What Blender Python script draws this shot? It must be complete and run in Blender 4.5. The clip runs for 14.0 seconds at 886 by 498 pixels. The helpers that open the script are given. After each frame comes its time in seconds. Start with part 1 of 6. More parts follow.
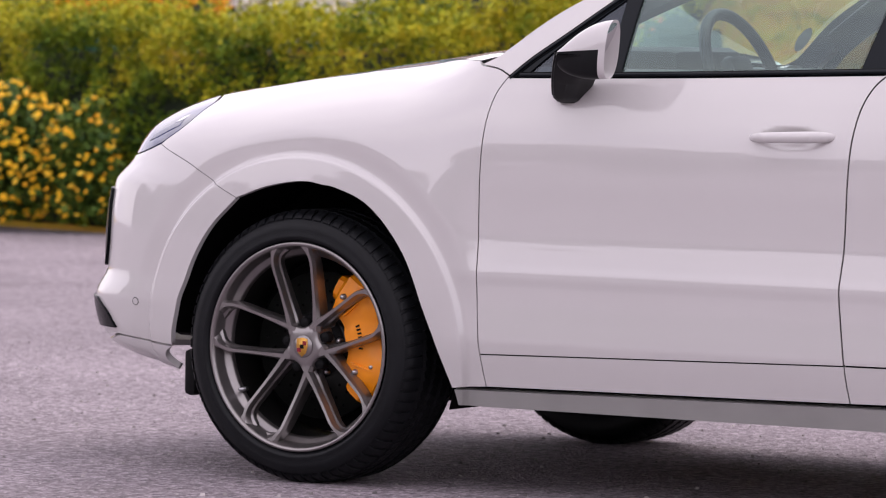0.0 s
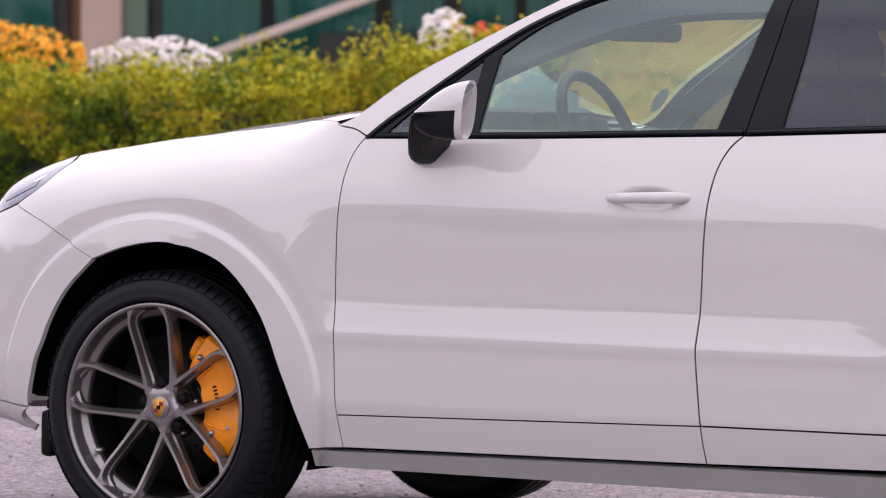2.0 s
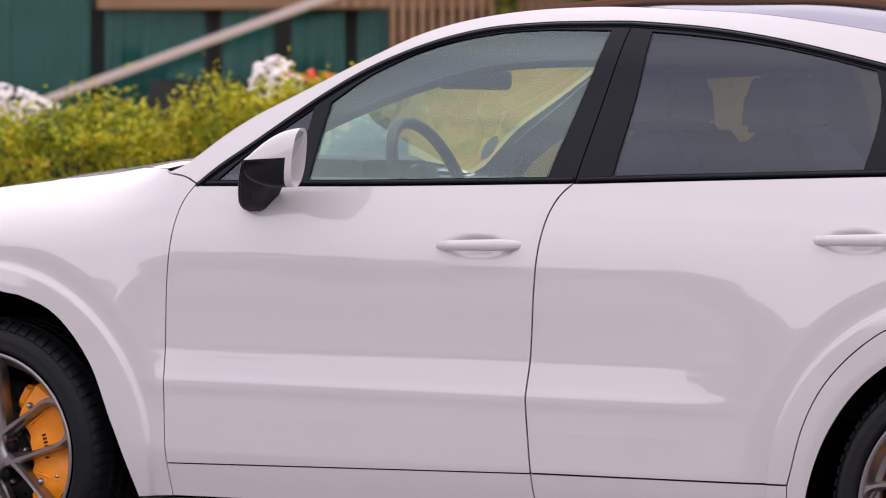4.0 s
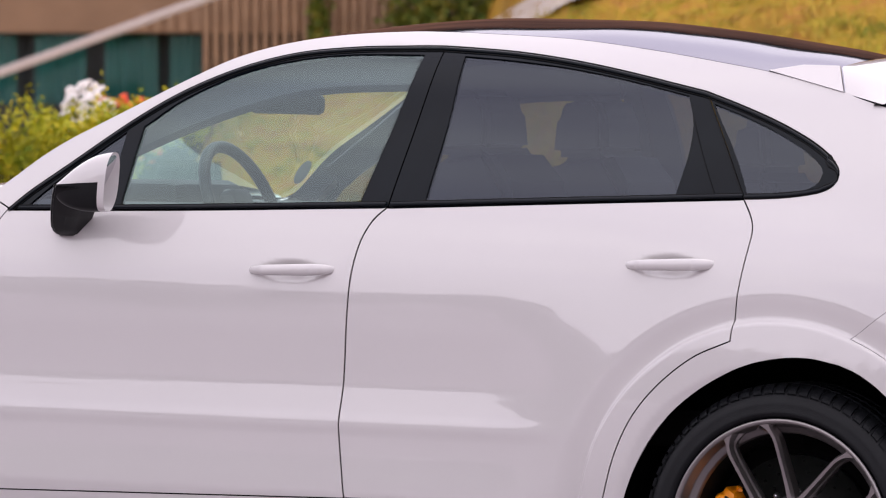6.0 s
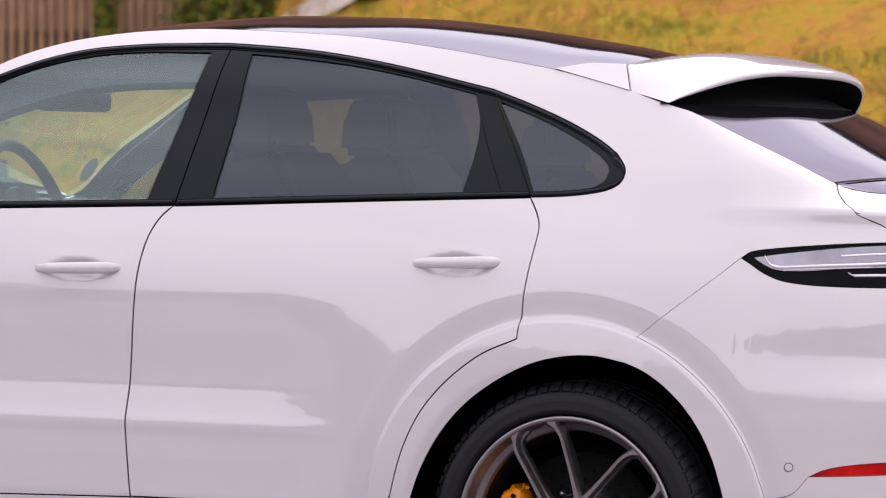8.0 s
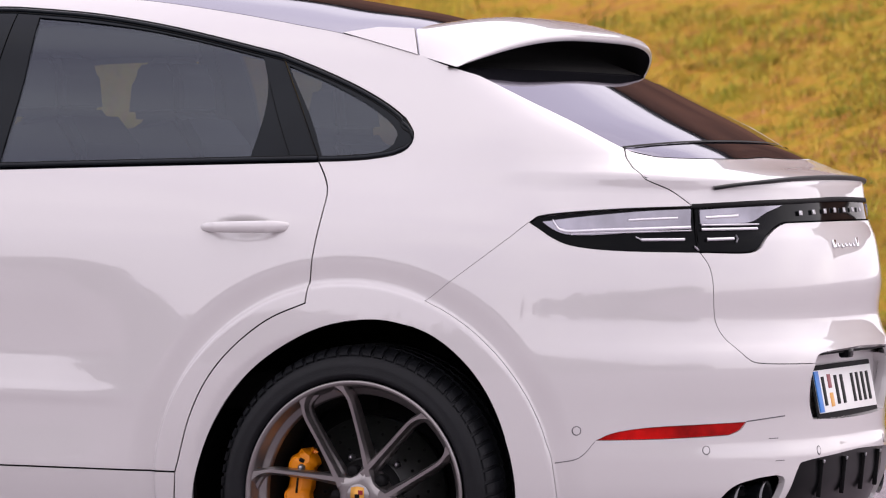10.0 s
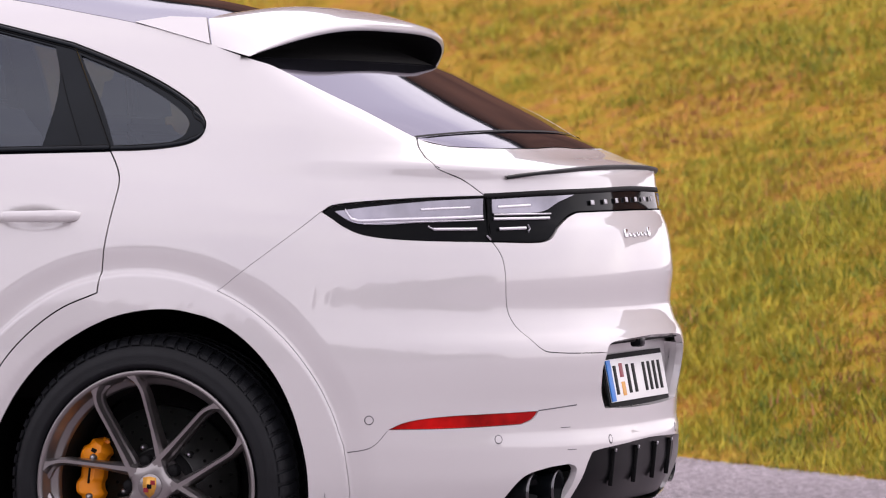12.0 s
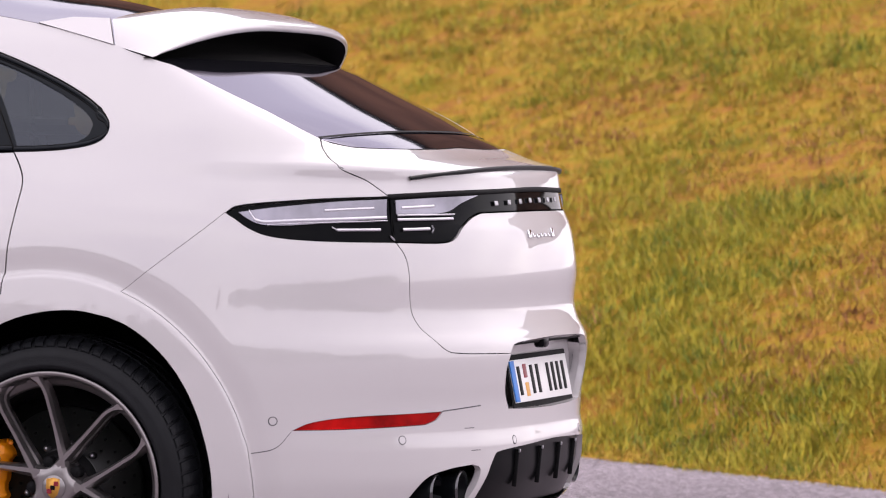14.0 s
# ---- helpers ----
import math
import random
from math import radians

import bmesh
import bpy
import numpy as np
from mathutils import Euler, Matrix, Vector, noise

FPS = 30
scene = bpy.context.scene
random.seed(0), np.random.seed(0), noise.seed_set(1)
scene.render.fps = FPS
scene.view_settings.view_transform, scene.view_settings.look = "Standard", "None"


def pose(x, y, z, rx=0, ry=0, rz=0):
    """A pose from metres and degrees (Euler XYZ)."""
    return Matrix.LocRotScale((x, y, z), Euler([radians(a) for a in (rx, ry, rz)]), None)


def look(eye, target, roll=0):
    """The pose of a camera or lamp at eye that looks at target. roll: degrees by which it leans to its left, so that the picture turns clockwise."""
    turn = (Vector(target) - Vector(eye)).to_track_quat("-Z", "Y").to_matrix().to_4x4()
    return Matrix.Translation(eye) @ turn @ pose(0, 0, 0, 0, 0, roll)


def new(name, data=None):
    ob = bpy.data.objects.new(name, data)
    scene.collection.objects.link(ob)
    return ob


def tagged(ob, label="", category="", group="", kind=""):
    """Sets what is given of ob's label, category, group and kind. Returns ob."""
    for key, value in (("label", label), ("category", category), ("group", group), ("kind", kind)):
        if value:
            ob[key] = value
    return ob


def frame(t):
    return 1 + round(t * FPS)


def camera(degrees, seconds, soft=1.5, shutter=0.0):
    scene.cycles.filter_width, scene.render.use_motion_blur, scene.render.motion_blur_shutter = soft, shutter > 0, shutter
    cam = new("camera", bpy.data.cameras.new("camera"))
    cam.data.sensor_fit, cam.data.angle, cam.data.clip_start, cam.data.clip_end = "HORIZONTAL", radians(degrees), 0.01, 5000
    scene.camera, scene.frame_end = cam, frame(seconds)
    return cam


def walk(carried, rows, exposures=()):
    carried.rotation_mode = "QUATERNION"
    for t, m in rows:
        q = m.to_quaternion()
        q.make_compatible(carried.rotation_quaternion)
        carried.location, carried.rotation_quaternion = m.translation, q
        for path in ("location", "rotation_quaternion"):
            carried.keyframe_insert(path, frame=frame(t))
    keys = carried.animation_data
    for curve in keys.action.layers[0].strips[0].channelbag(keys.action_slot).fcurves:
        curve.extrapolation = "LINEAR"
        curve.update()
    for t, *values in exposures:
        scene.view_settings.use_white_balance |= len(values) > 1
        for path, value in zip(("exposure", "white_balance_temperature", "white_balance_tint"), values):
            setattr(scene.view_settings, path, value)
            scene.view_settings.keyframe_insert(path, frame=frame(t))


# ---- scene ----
cam = camera(10.42, 14.0, soft=1.1)
# The camera stands on a tripod and pans: one eye for the whole clip.
EYE = (7.370, -12.110, 1.275)
ROWS = [  # seconds, tilt, roll, pan in degrees
    (0.0, 87.339, -0.979, 31.811),
    (0.5, 87.444, -0.983, 31.503),
    (1.0, 87.730, -0.988, 31.091),
    (1.5, 87.891, -0.994, 30.633),
    (2.0, 88.081, -1.000, 30.123),
    (2.5, 88.251, -1.006, 29.662),
    (3.0, 88.397, -1.012, 29.143),
    (5.5, 88.980, -1.042, 26.518),
    (6.0, 89.005, -1.049, 25.917),
    (6.5, 89.016, -1.055, 25.341),
    (7.0, 89.022, -1.062, 24.707),
    (7.5, 89.025, -1.068, 24.067),
    (8.0, 89.026, -1.075, 23.404),
    (10.5, 88.588, -1.105, 20.268),
    (11.0, 88.572, -1.111, 19.617),
    (11.5, 88.567, -1.116, 19.022),
    (12.0, 88.575, -1.121, 18.460),
    (12.5, 88.584, -1.125, 18.001),
    (13.0, 88.592, -1.128, 17.635),
    (13.5, 88.598, -1.129, 17.433),
    (14.0, 88.606, -1.130, 17.325),
]
EXPOSURES = [(0.0, 0.47, 6500, 16), (8.0, 0.56, 6500, 14), (14.0, 0.56, 6500, 15)]
walk(cam, [(t, pose(*EYE, tilt, roll, pan)) for t, tilt, roll, pan in ROWS], EXPOSURES)
cam.data.dof.use_dof = True
cam.data.dof.focus_distance = 12.6
cam.data.dof.aperture_fstop = 8.5

# ---- light: a bright, thinly clouded sky with a soft sun behind the car ----
SUN_HEIGHT, SUN_TURN = radians(57), radians(30)
world = bpy.data.worlds.new("sky")
scene.world = world
world.use_nodes = True
wn = world.node_tree
sky = wn.nodes.new("ShaderNodeTexSky")
sky.sky_type, sky.sun_disc = "NISHITA", False
sky.sun_elevation, sky.sun_rotation = SUN_HEIGHT, SUN_TURN
sky.air_density, sky.dust_density, sky.ozone_density = 1.0, 4.0, 1.0
cloud_place, cloud_noise, cloud_tone, soft_sky = (wn.nodes.new(k) for k in ("ShaderNodeTexCoord", "ShaderNodeTexNoise", "ShaderNodeValToRGB", "ShaderNodeMix"))
cloud_noise.inputs["Scale"].default_value, cloud_noise.inputs["Detail"].default_value = 3.0, 6
stretch = wn.nodes.new("ShaderNodeMapping")
stretch.inputs["Scale"].default_value = (1.0, 1.0, 3.0)
wn.links.new(cloud_place.outputs["Generated"], stretch.inputs[0])
wn.links.new(stretch.outputs[0], cloud_noise.inputs["Vector"])
cloud_tone.color_ramp.elements[0].position, cloud_tone.color_ramp.elements[0].color = 0.38, (0.66, 0.64, 0.71, 1)
cloud_tone.color_ramp.elements[1].position, cloud_tone.color_ramp.elements[1].color = 0.63, (0.94, 0.93, 0.93, 1)
wn.links.new(cloud_noise.outputs["Fac"], cloud_tone.inputs[0])
clouds = wn.nodes.new("ShaderNodeMix")
clouds.data_type, clouds.blend_type = "RGBA", "MULTIPLY"
clouds.inputs[0].default_value = 1.0
clouds.inputs[7].default_value = (10.5, 10.0, 10.2, 1)
wn.links.new(cloud_tone.outputs[0], clouds.inputs[6])
soft_sky.data_type = "RGBA"
soft_sky.inputs[0].default_value = 0.80
wn.links.new(sky.outputs[0], soft_sky.inputs[6])
wn.links.new(clouds.outputs[2], soft_sky.inputs[7])
wn.links.new(soft_sky.outputs[2], wn.nodes["Background"].inputs[0])
wn.nodes["Background"].inputs[1].default_value = 0.15
sun = new("sun", bpy.data.lights.new("sun", "SUN"))
sun.data.energy, sun.data.angle, sun.data.color = 0.50, radians(40), (1.0, 0.95, 0.9)
sun.matrix_basis = look((0, 0, 30), (-30 * math.sin(SUN_TURN) / math.tan(SUN_HEIGHT), -30 * math.cos(SUN_TURN) / math.tan(SUN_HEIGHT), 0))

# ---- materials ----
def material(name, color, rough=0.5, metal=0.0, coat=0.0, spec=0.5, noise_scale=0.0, noise_amount=0.0, bump=0.0, bump_scale=200.0, color2=None, detail=6.0, random_amount=0.0):
    """A procedural surface: base colour varied by noise at one scale, fine relief at another."""
    m = bpy.data.materials.new(name)
    m.use_nodes = True
    n, links = m.node_tree.nodes, m.node_tree.links
    b = n["Principled BSDF"]
    b.inputs["Base Color"].default_value = (*color, 1)
    b.inputs["Roughness"].default_value = rough
    b.inputs["Metallic"].default_value = metal
    b.inputs["Coat Weight"].default_value = coat
    b.inputs["Coat Roughness"].default_value = 0.02
    b.inputs["Specular IOR Level"].default_value = spec
    tc = n.new("ShaderNodeTexCoord")
    if noise_scale:
        tex = n.new("ShaderNodeTexNoise")
        tex.inputs["Scale"].default_value, tex.inputs["Detail"].default_value = noise_scale, detail
        links.new(tc.outputs["Object"], tex.inputs["Vector"])
        ramp = n.new("ShaderNodeMapRange")
        ramp.inputs[1].default_value, ramp.inputs[2].default_value = 0.3, 0.7
        links.new(tex.outputs["Fac"], ramp.inputs[0])
        mix = n.new("ShaderNodeMix")
        mix.data_type = "RGBA"
        links.new(ramp.outputs[0], mix.inputs[0])
        c2 = color2 or tuple(c * (1 - noise_amount) for c in color)
        mix.inputs[6].default_value, mix.inputs[7].default_value = (*color, 1), (*c2, 1)
        links.new(mix.outputs[2], b.inputs["Base Color"])
    if bump:
        tex2 = n.new("ShaderNodeTexNoise")
        tex2.inputs["Scale"].default_value, tex2.inputs["Detail"].default_value = bump_scale, 4
        links.new(tc.outputs["Object"], tex2.inputs["Vector"])
        bp = n.new("ShaderNodeBump")
        bp.inputs["Strength"].default_value, bp.inputs["Distance"].default_value = bump, 0.01
        links.new(tex2.outputs["Fac"], bp.inputs["Height"])
        links.new(bp.outputs[0], b.inputs["Normal"])
    return m


def leaf_material(name, colors, rough=0.6):
    """Leaves or petals: each clump takes its own shade."""
    m = bpy.data.materials.new(name)
    m.use_nodes = True
    n, links = m.node_tree.nodes, m.node_tree.links
    b = n["Principled BSDF"]
    b.inputs["Roughness"].default_value = rough
    b.inputs["Specular IOR Level"].default_value = 0.25
    geo = n.new("ShaderNodeNewGeometry")
    ramp = n.new("ShaderNodeValToRGB")
    ramp.color_ramp.interpolation = "LINEAR"
    els = ramp.color_ramp.elements
    while len(els) < len(colors):
        els.new(0.5)
    for i, c in enumerate(colors):
        els[i].position = i / (len(colors) - 1)
        els[i].color = (*c, 1)
    links.new(geo.outputs["Random Per Island"], ramp.inputs[0])
    links.new(ramp.outputs[0], b.inputs["Base Color"])
    b.inputs["Subsurface Weight"].default_value = 0.0
    return m


def clump_material(name, colors, coarse, fine, weights=(0.42, 0.42, 0.34), rough=0.7):
    """Foliage whose shade drifts from clump to clump at two sizes, and a little from blade to blade."""
    m = leaf_material(name, colors, rough)
    n, links = m.node_tree.nodes, m.node_tree.links
    ramp = next(q for q in n if q.bl_idname == "ShaderNodeValToRGB")
    geo = next(q for q in n if q.bl_idname == "ShaderNodeNewGeometry")
    tc = n.new("ShaderNodeTexCoord")
    total = None
    for scale, weight in ((coarse, weights[0]), (fine, weights[1]), (0, weights[2])):
        r = n.new("ShaderNodeMapRange")
        r.inputs[1].default_value, r.inputs[2].default_value = (0.30, 0.70) if scale else (0.0, 1.0)
        r.inputs[3].default_value, r.inputs[4].default_value = 0.5 - weight, 0.5 + weight
        if scale:
            tex = n.new("ShaderNodeTexNoise")
            tex.inputs["Scale"].default_value, tex.inputs["Detail"].default_value = scale, 3
            links.new(tc.outputs["Object"], tex.inputs["Vector"])
            links.new(tex.outputs["Fac"], r.inputs[0])
        else:
            links.new(geo.outputs["Random Per Island"], r.inputs[0])
        if total is None:
            total = r
        else:
            plus, less = n.new("ShaderNodeMath"), n.new("ShaderNodeMath")
            plus.operation, less.operation = "ADD", "SUBTRACT"
            less.inputs[1].default_value = 0.5
            links.new(total.outputs[0], plus.inputs[0])
            links.new(r.outputs[0], plus.inputs[1])
            links.new(plus.outputs[0], less.inputs[0])
            total = less
    links.new(total.outputs[0], ramp.inputs[0])
    return m


def glass_material(name, tint, rough=0.0, clear=0.5, ior=1.75):
    """A tinted pane: part clear view through, the rest a mirror by Fresnel."""
    m = bpy.data.materials.new(name)
    m.use_nodes = True
    n, links = m.node_tree.nodes, m.node_tree.links
    n.remove(n["Principled BSDF"])
    tr, gl, facing, fifth, fresnel, mix = (n.new(k) for k in ("ShaderNodeBsdfTransparent", "ShaderNodeBsdfGlossy", "ShaderNodeLayerWeight", "ShaderNodeMath", "ShaderNodeMapRange", "ShaderNodeMixShader"))
    tr.inputs[0].default_value = (*[c * clear for c in tint], 1)
    gl.inputs["Roughness"].default_value = rough
    gl.inputs[0].default_value = (*tint, 1)
    facing.inputs[0].default_value = 0.5
    fifth.operation, fifth.inputs[1].default_value = "POWER", 5.0
    fresnel.inputs[3].default_value = ((ior - 1) / (ior + 1)) ** 2
    links.new(facing.outputs["Facing"], fifth.inputs[0])
    links.new(fifth.outputs[0], fresnel.inputs[0])
    links.new(fresnel.outputs[0], mix.inputs[0])
    links.new(tr.outputs[0], mix.inputs[1])
    links.new(gl.outputs[0], mix.inputs[2])
    links.new(mix.outputs[0], n["Material Output"].inputs[0])
    return m


PAINT = material("light_paint", (0.600, 0.578, 0.574), rough=0.4, coat=1.0, spec=0.3, noise_scale=3.0, noise_amount=0.015)
PAINT.node_tree.nodes["Principled BSDF"].inputs["Coat IOR"].default_value = 1.75
GLOSS_BLACK = material("gloss_black", (0.004, 0.005, 0.006), rough=0.22, coat=0.0, spec=0.08, noise_scale=15, noise_amount=0.2)
PILLAR = material("gloss_black_trim", (0.007, 0.010, 0.013), rough=0.16, spec=0.15, noise_scale=6, noise_amount=0.3)
TRIM_BLACK = material("trim_black", (0.007, 0.008, 0.009), rough=0.38, spec=0.20, noise_scale=40, noise_amount=0.3)
RUBBER = material("rubber", (0.006, 0.0068, 0.0085), rough=0.50, spec=0.22, noise_scale=25, noise_amount=0.35, bump=0.15, bump_scale=300)
DARK = material("dark_plastic", (0.006, 0.006, 0.0065), rough=0.7, spec=0.15, bump=0.1, bump_scale=150)
SHELL_GLOSS = material("diffuser_black", (0.0035, 0.004, 0.0045), rough=0.28, spec=0.06, noise_scale=12, noise_amount=0.3)
SHELL = material("underbody_black", (0.005, 0.005, 0.005), rough=0.9, spec=0.04)
SILL = material("sill_grey", (0.30, 0.295, 0.285), rough=0.5, noise_scale=8, noise_amount=0.1)
RIM = material("satin_platinum", (0.300, 0.280, 0.277), rough=0.30, metal=0.88, coat=0.15, noise_scale=30, noise_amount=0.08)
# rim metal darkened to near black, painting the shade deep inside the wheel
BARREL = material("rim_inside_shade", (0.018, 0.017, 0.017), rough=0.5, metal=0.4, noise_scale=20, noise_amount=0.3)
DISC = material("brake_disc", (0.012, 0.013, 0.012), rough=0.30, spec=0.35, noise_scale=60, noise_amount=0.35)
STEEL = material("steel", (0.50, 0.50, 0.52), rough=0.35, metal=1.0)
TIP_EDGE = material("dark_polished_steel", (0.13, 0.13, 0.135), rough=0.22, metal=1.0)
CHROME = material("chrome", (0.75, 0.75, 0.77), rough=0.08, metal=1.0)
CALIPER = material("caliper_orange", (1.0, 0.315, 0.002), rough=0.42, coat=0.1, noise_scale=20, noise_amount=0.12)
GOLD = material("badge_gold", (0.72, 0.36, 0.06), rough=0.35, metal=0.3)
RED = material("badge_red", (0.25, 0.01, 0.02), rough=0.35)
BLACK_INK = material("black_ink", (0.004, 0.004, 0.004), rough=0.5, spec=0.1)
SEAM = material("seam_grey", (0.10, 0.095, 0.10), rough=0.8)
PLATE = material("plate_white", (0.82, 0.82, 0.80), rough=0.35)
BLUE = material("plate_blue", (0.015, 0.19, 0.62), rough=0.4)
RED_LENS = material("red_lens", (0.70, 0.006, 0.004), rough=0.2, coat=0.15, spec=0.12, noise_scale=9, noise_amount=0.93)
SMOKED = material("smoked_lens", (0.004, 0.0045, 0.005), rough=0.05, coat=0.0, spec=0.05)
LAMP_GUIDE = material("lamp_guide", (0.62, 0.61, 0.65), rough=0.3, metal=0.6)
# silvery grey that paints the sky mirrored in the rear lamp covers
LAMP_SKY_GREY = material("lamp_sky_reflection", (0.34, 0.33, 0.38), rough=0.25, metal=0.6, coat=0.6, noise_scale=9, noise_amount=0.5)
LAMP_BLUE = material("headlamp_lens", (0.085, 0.10, 0.22), rough=0.06, coat=0.7, noise_scale=14, noise_amount=0.6)
LAMP_BLUE_DARK = material("headlamp_inside", (0.02, 0.03, 0.10), rough=0.15, coat=0.5)
LEATHER = material("seat_leather", (0.012, 0.011, 0.014), rough=0.5, noise_scale=9, noise_amount=0.1)
HEADLINER = material("headliner", (0.055, 0.053, 0.068), rough=0.9)
GLASS_FRONT = glass_material("clear_glass", (0.82, 1.0, 0.97), clear=0.92, ior=2.05, rough=0.03)
GLASS_DARK = glass_material("privacy_glass", (0.78, 0.86, 0.98), clear=0.30, ior=1.75, rough=0.02)
ROOF_GLASS = material("roof_glass", (0.008, 0.008, 0.010), rough=0.04)
ROOF_GLASS.node_tree.nodes["Principled BSDF"].inputs["IOR"].default_value = 2.9
ROOF_GLASS.node_tree.nodes["Principled BSDF"].inputs["Specular Tint"].default_value = (0.84, 0.80, 1.0, 1)


def asphalt_material():
    """Worn asphalt: pale stones in dark binder, with broad stains."""
    m = bpy.data.materials.new("asphalt")
    m.use_nodes = True
    n, links = m.node_tree.nodes, m.node_tree.links
    b = n["Principled BSDF"]
    b.inputs["Roughness"].default_value = 0.85
    b.inputs["Specular IOR Level"].default_value = 0.25
    tc = n.new("ShaderNodeTexCoord")
    stone, fine, broad = n.new("ShaderNodeTexVoronoi"), n.new("ShaderNodeTexNoise"), n.new("ShaderNodeTexNoise")
    stone.inputs["Scale"].default_value = 95
    fine.inputs["Scale"].default_value, fine.inputs["Detail"].default_value = 26, 8
    broad.inputs["Scale"].default_value, broad.inputs["Detail"].default_value = 0.8, 5
    for t in (stone, fine, broad):
        links.new(tc.outputs["Object"], t.inputs["Vector"])
    tone = n.new("ShaderNodeValToRGB")
    els = tone.color_ramp.elements
    els[0].position, els[0].color = 0.10, (0.130, 0.110, 0.122, 1)
    els[1].position, els[1].color = 0.97, (0.43, 0.375, 0.405, 1)
    mid = els.new(0.55)
    mid.color = (0.258, 0.222, 0.245, 1)
    links.new(stone.outputs["Color"], tone.inputs[0])
    m1, m2 = n.new("ShaderNodeMix"), n.new("ShaderNodeMix")
    for q, t, lo, hi in ((m1, fine, 0.60, 1.36), (m2, broad, 0.80, 1.22)):
        r = n.new("ShaderNodeMapRange")
        r.inputs[1].default_value, r.inputs[2].default_value, r.inputs[3].default_value, r.inputs[4].default_value = 0.3, 0.7, lo, hi
        links.new(t.outputs["Fac"], r.inputs[0])
        q.data_type, q.blend_type = "RGBA", "MULTIPLY"
        q.inputs[0].default_value = 1.0
        links.new(r.outputs[0], q.inputs[7])
    links.new(tone.outputs[0], m1.inputs[6])
    links.new(m1.outputs[2], m2.inputs[6])
    links.new(m2.outputs[2], b.inputs["Base Color"])
    bp = n.new("ShaderNodeBump")
    bp.inputs["Strength"].default_value, bp.inputs["Distance"].default_value = 0.9, 0.006
    links.new(stone.outputs["Distance"], bp.inputs["Height"])
    links.new(bp.outputs[0], b.inputs["Normal"])
    return m


ASPHALT = asphalt_material()


# ---- body surface of the car: front axle at x = 0, rear axle at x = 2.895, z up, left side at y < 0 ----
def curve(points):
    """A smooth monotone function through a few (u, value) pairs."""
    us = [p[0] for p in points]
    vs = [p[1] for p in points]
    n = len(us)
    d = [(vs[i + 1] - vs[i]) / (us[i + 1] - us[i]) for i in range(n - 1)]
    m = [d[0]] + [0.0 if d[i - 1] * d[i] <= 0 else 2 * d[i - 1] * d[i] / (d[i - 1] + d[i]) for i in range(1, n - 1)] + [d[-1]]

    def f(u):
        if u <= us[0]:
            return vs[0] + m[0] * (u - us[0]) * 0.3
        if u >= us[-1]:
            return vs[-1] + m[-1] * (u - us[-1]) * 0.3
        i = 0
        while us[i + 1] < u:
            i += 1
        h = us[i + 1] - us[i]
        t = (u - us[i]) / h
        return ((1 + 2 * t) * (1 - t) ** 2 * vs[i] + t * (1 - t) ** 2 * h * m[i]
                + t * t * (3 - 2 * t) * vs[i + 1] + t * t * (t - 1) * h * m[i + 1])
    return f


def smooth(a, b, u):
    t = min(1.0, max(0.0, (u - a) / (b - a)))
    return t * t * (3 - 2 * t)


DOOR = curve([(0.20, 0.915), (0.30, 0.935), (0.40, 0.957), (0.428, 0.9607), (0.450, 0.9597), (0.49, 0.9567), (0.53, 0.9548), (0.57, 0.9555), (0.600, 0.9585), (0.603, 0.9585),
              (0.635, 0.9535), (0.675, 0.9485), (0.71, 0.9455), (0.78, 0.9465), (0.86, 0.949), (0.92, 0.9485), (0.96, 0.946), (1.00, 0.940), (1.07, 0.921), (1.12, 0.903),
              (1.16, 0.887), (1.20, 0.868), (1.30, 0.816), (1.40, 0.757), (1.50, 0.688), (1.57, 0.625), (1.63, 0.545), (1.68, 0.40)])
PLAIN = curve([(0.20, 0.900), (0.30, 0.932), (0.42, 0.955), (0.55, 0.966), (0.66, 0.9675), (0.76, 0.9640), (0.86, 0.9565), (0.95, 0.9460), (1.05, 0.925),
               (1.12, 0.903), (1.16, 0.887), (1.20, 0.868), (1.30, 0.816), (1.40, 0.757), (1.50, 0.688), (1.57, 0.625), (1.63, 0.545), (1.68, 0.40)])
CROWN = curve([(-0.80, 1.03), (-0.60, 1.055), (-0.40, 1.08), (-0.09, 1.121), (0.17, 1.156), (0.48, 1.193), (0.80, 1.24)])
REAR_X = curve([(0.20, 3.80), (0.345, 3.884), (0.425, 3.908), (0.485, 3.909), (0.530, 3.901), (0.589, 3.903), (0.650, 3.912), (0.71, 3.918), (0.74, 3.914), (0.785, 3.889), (0.83, 3.877), (0.906, 3.884), (0.967, 3.878),
                (1.027, 3.866), (1.065, 3.85), (1.117, 3.84), (1.163, 3.831), (1.182, 3.812), (1.206, 3.713), (1.231, 3.635), (1.323, 3.454), (1.443, 3.195), (1.56, 3.0)])
NOSE_X = curve([(0.20, -0.40), (0.27, -0.62), (0.351, -0.90), (0.414, -0.94), (0.479, -0.951), (0.563, -0.903), (0.677, -0.899), (0.808, -0.879), (0.875, -0.815),
                (0.964, -0.778), (1.013, -0.72), (1.042, -0.661), (1.064, -0.60), (1.10, -0.53), (1.16, -0.42)])
X_FRONT, X_REAR, R_ARCH = 0.10, 2.95, 0.455
AXLES = ((0.0, 0.375), (2.875, 0.374))


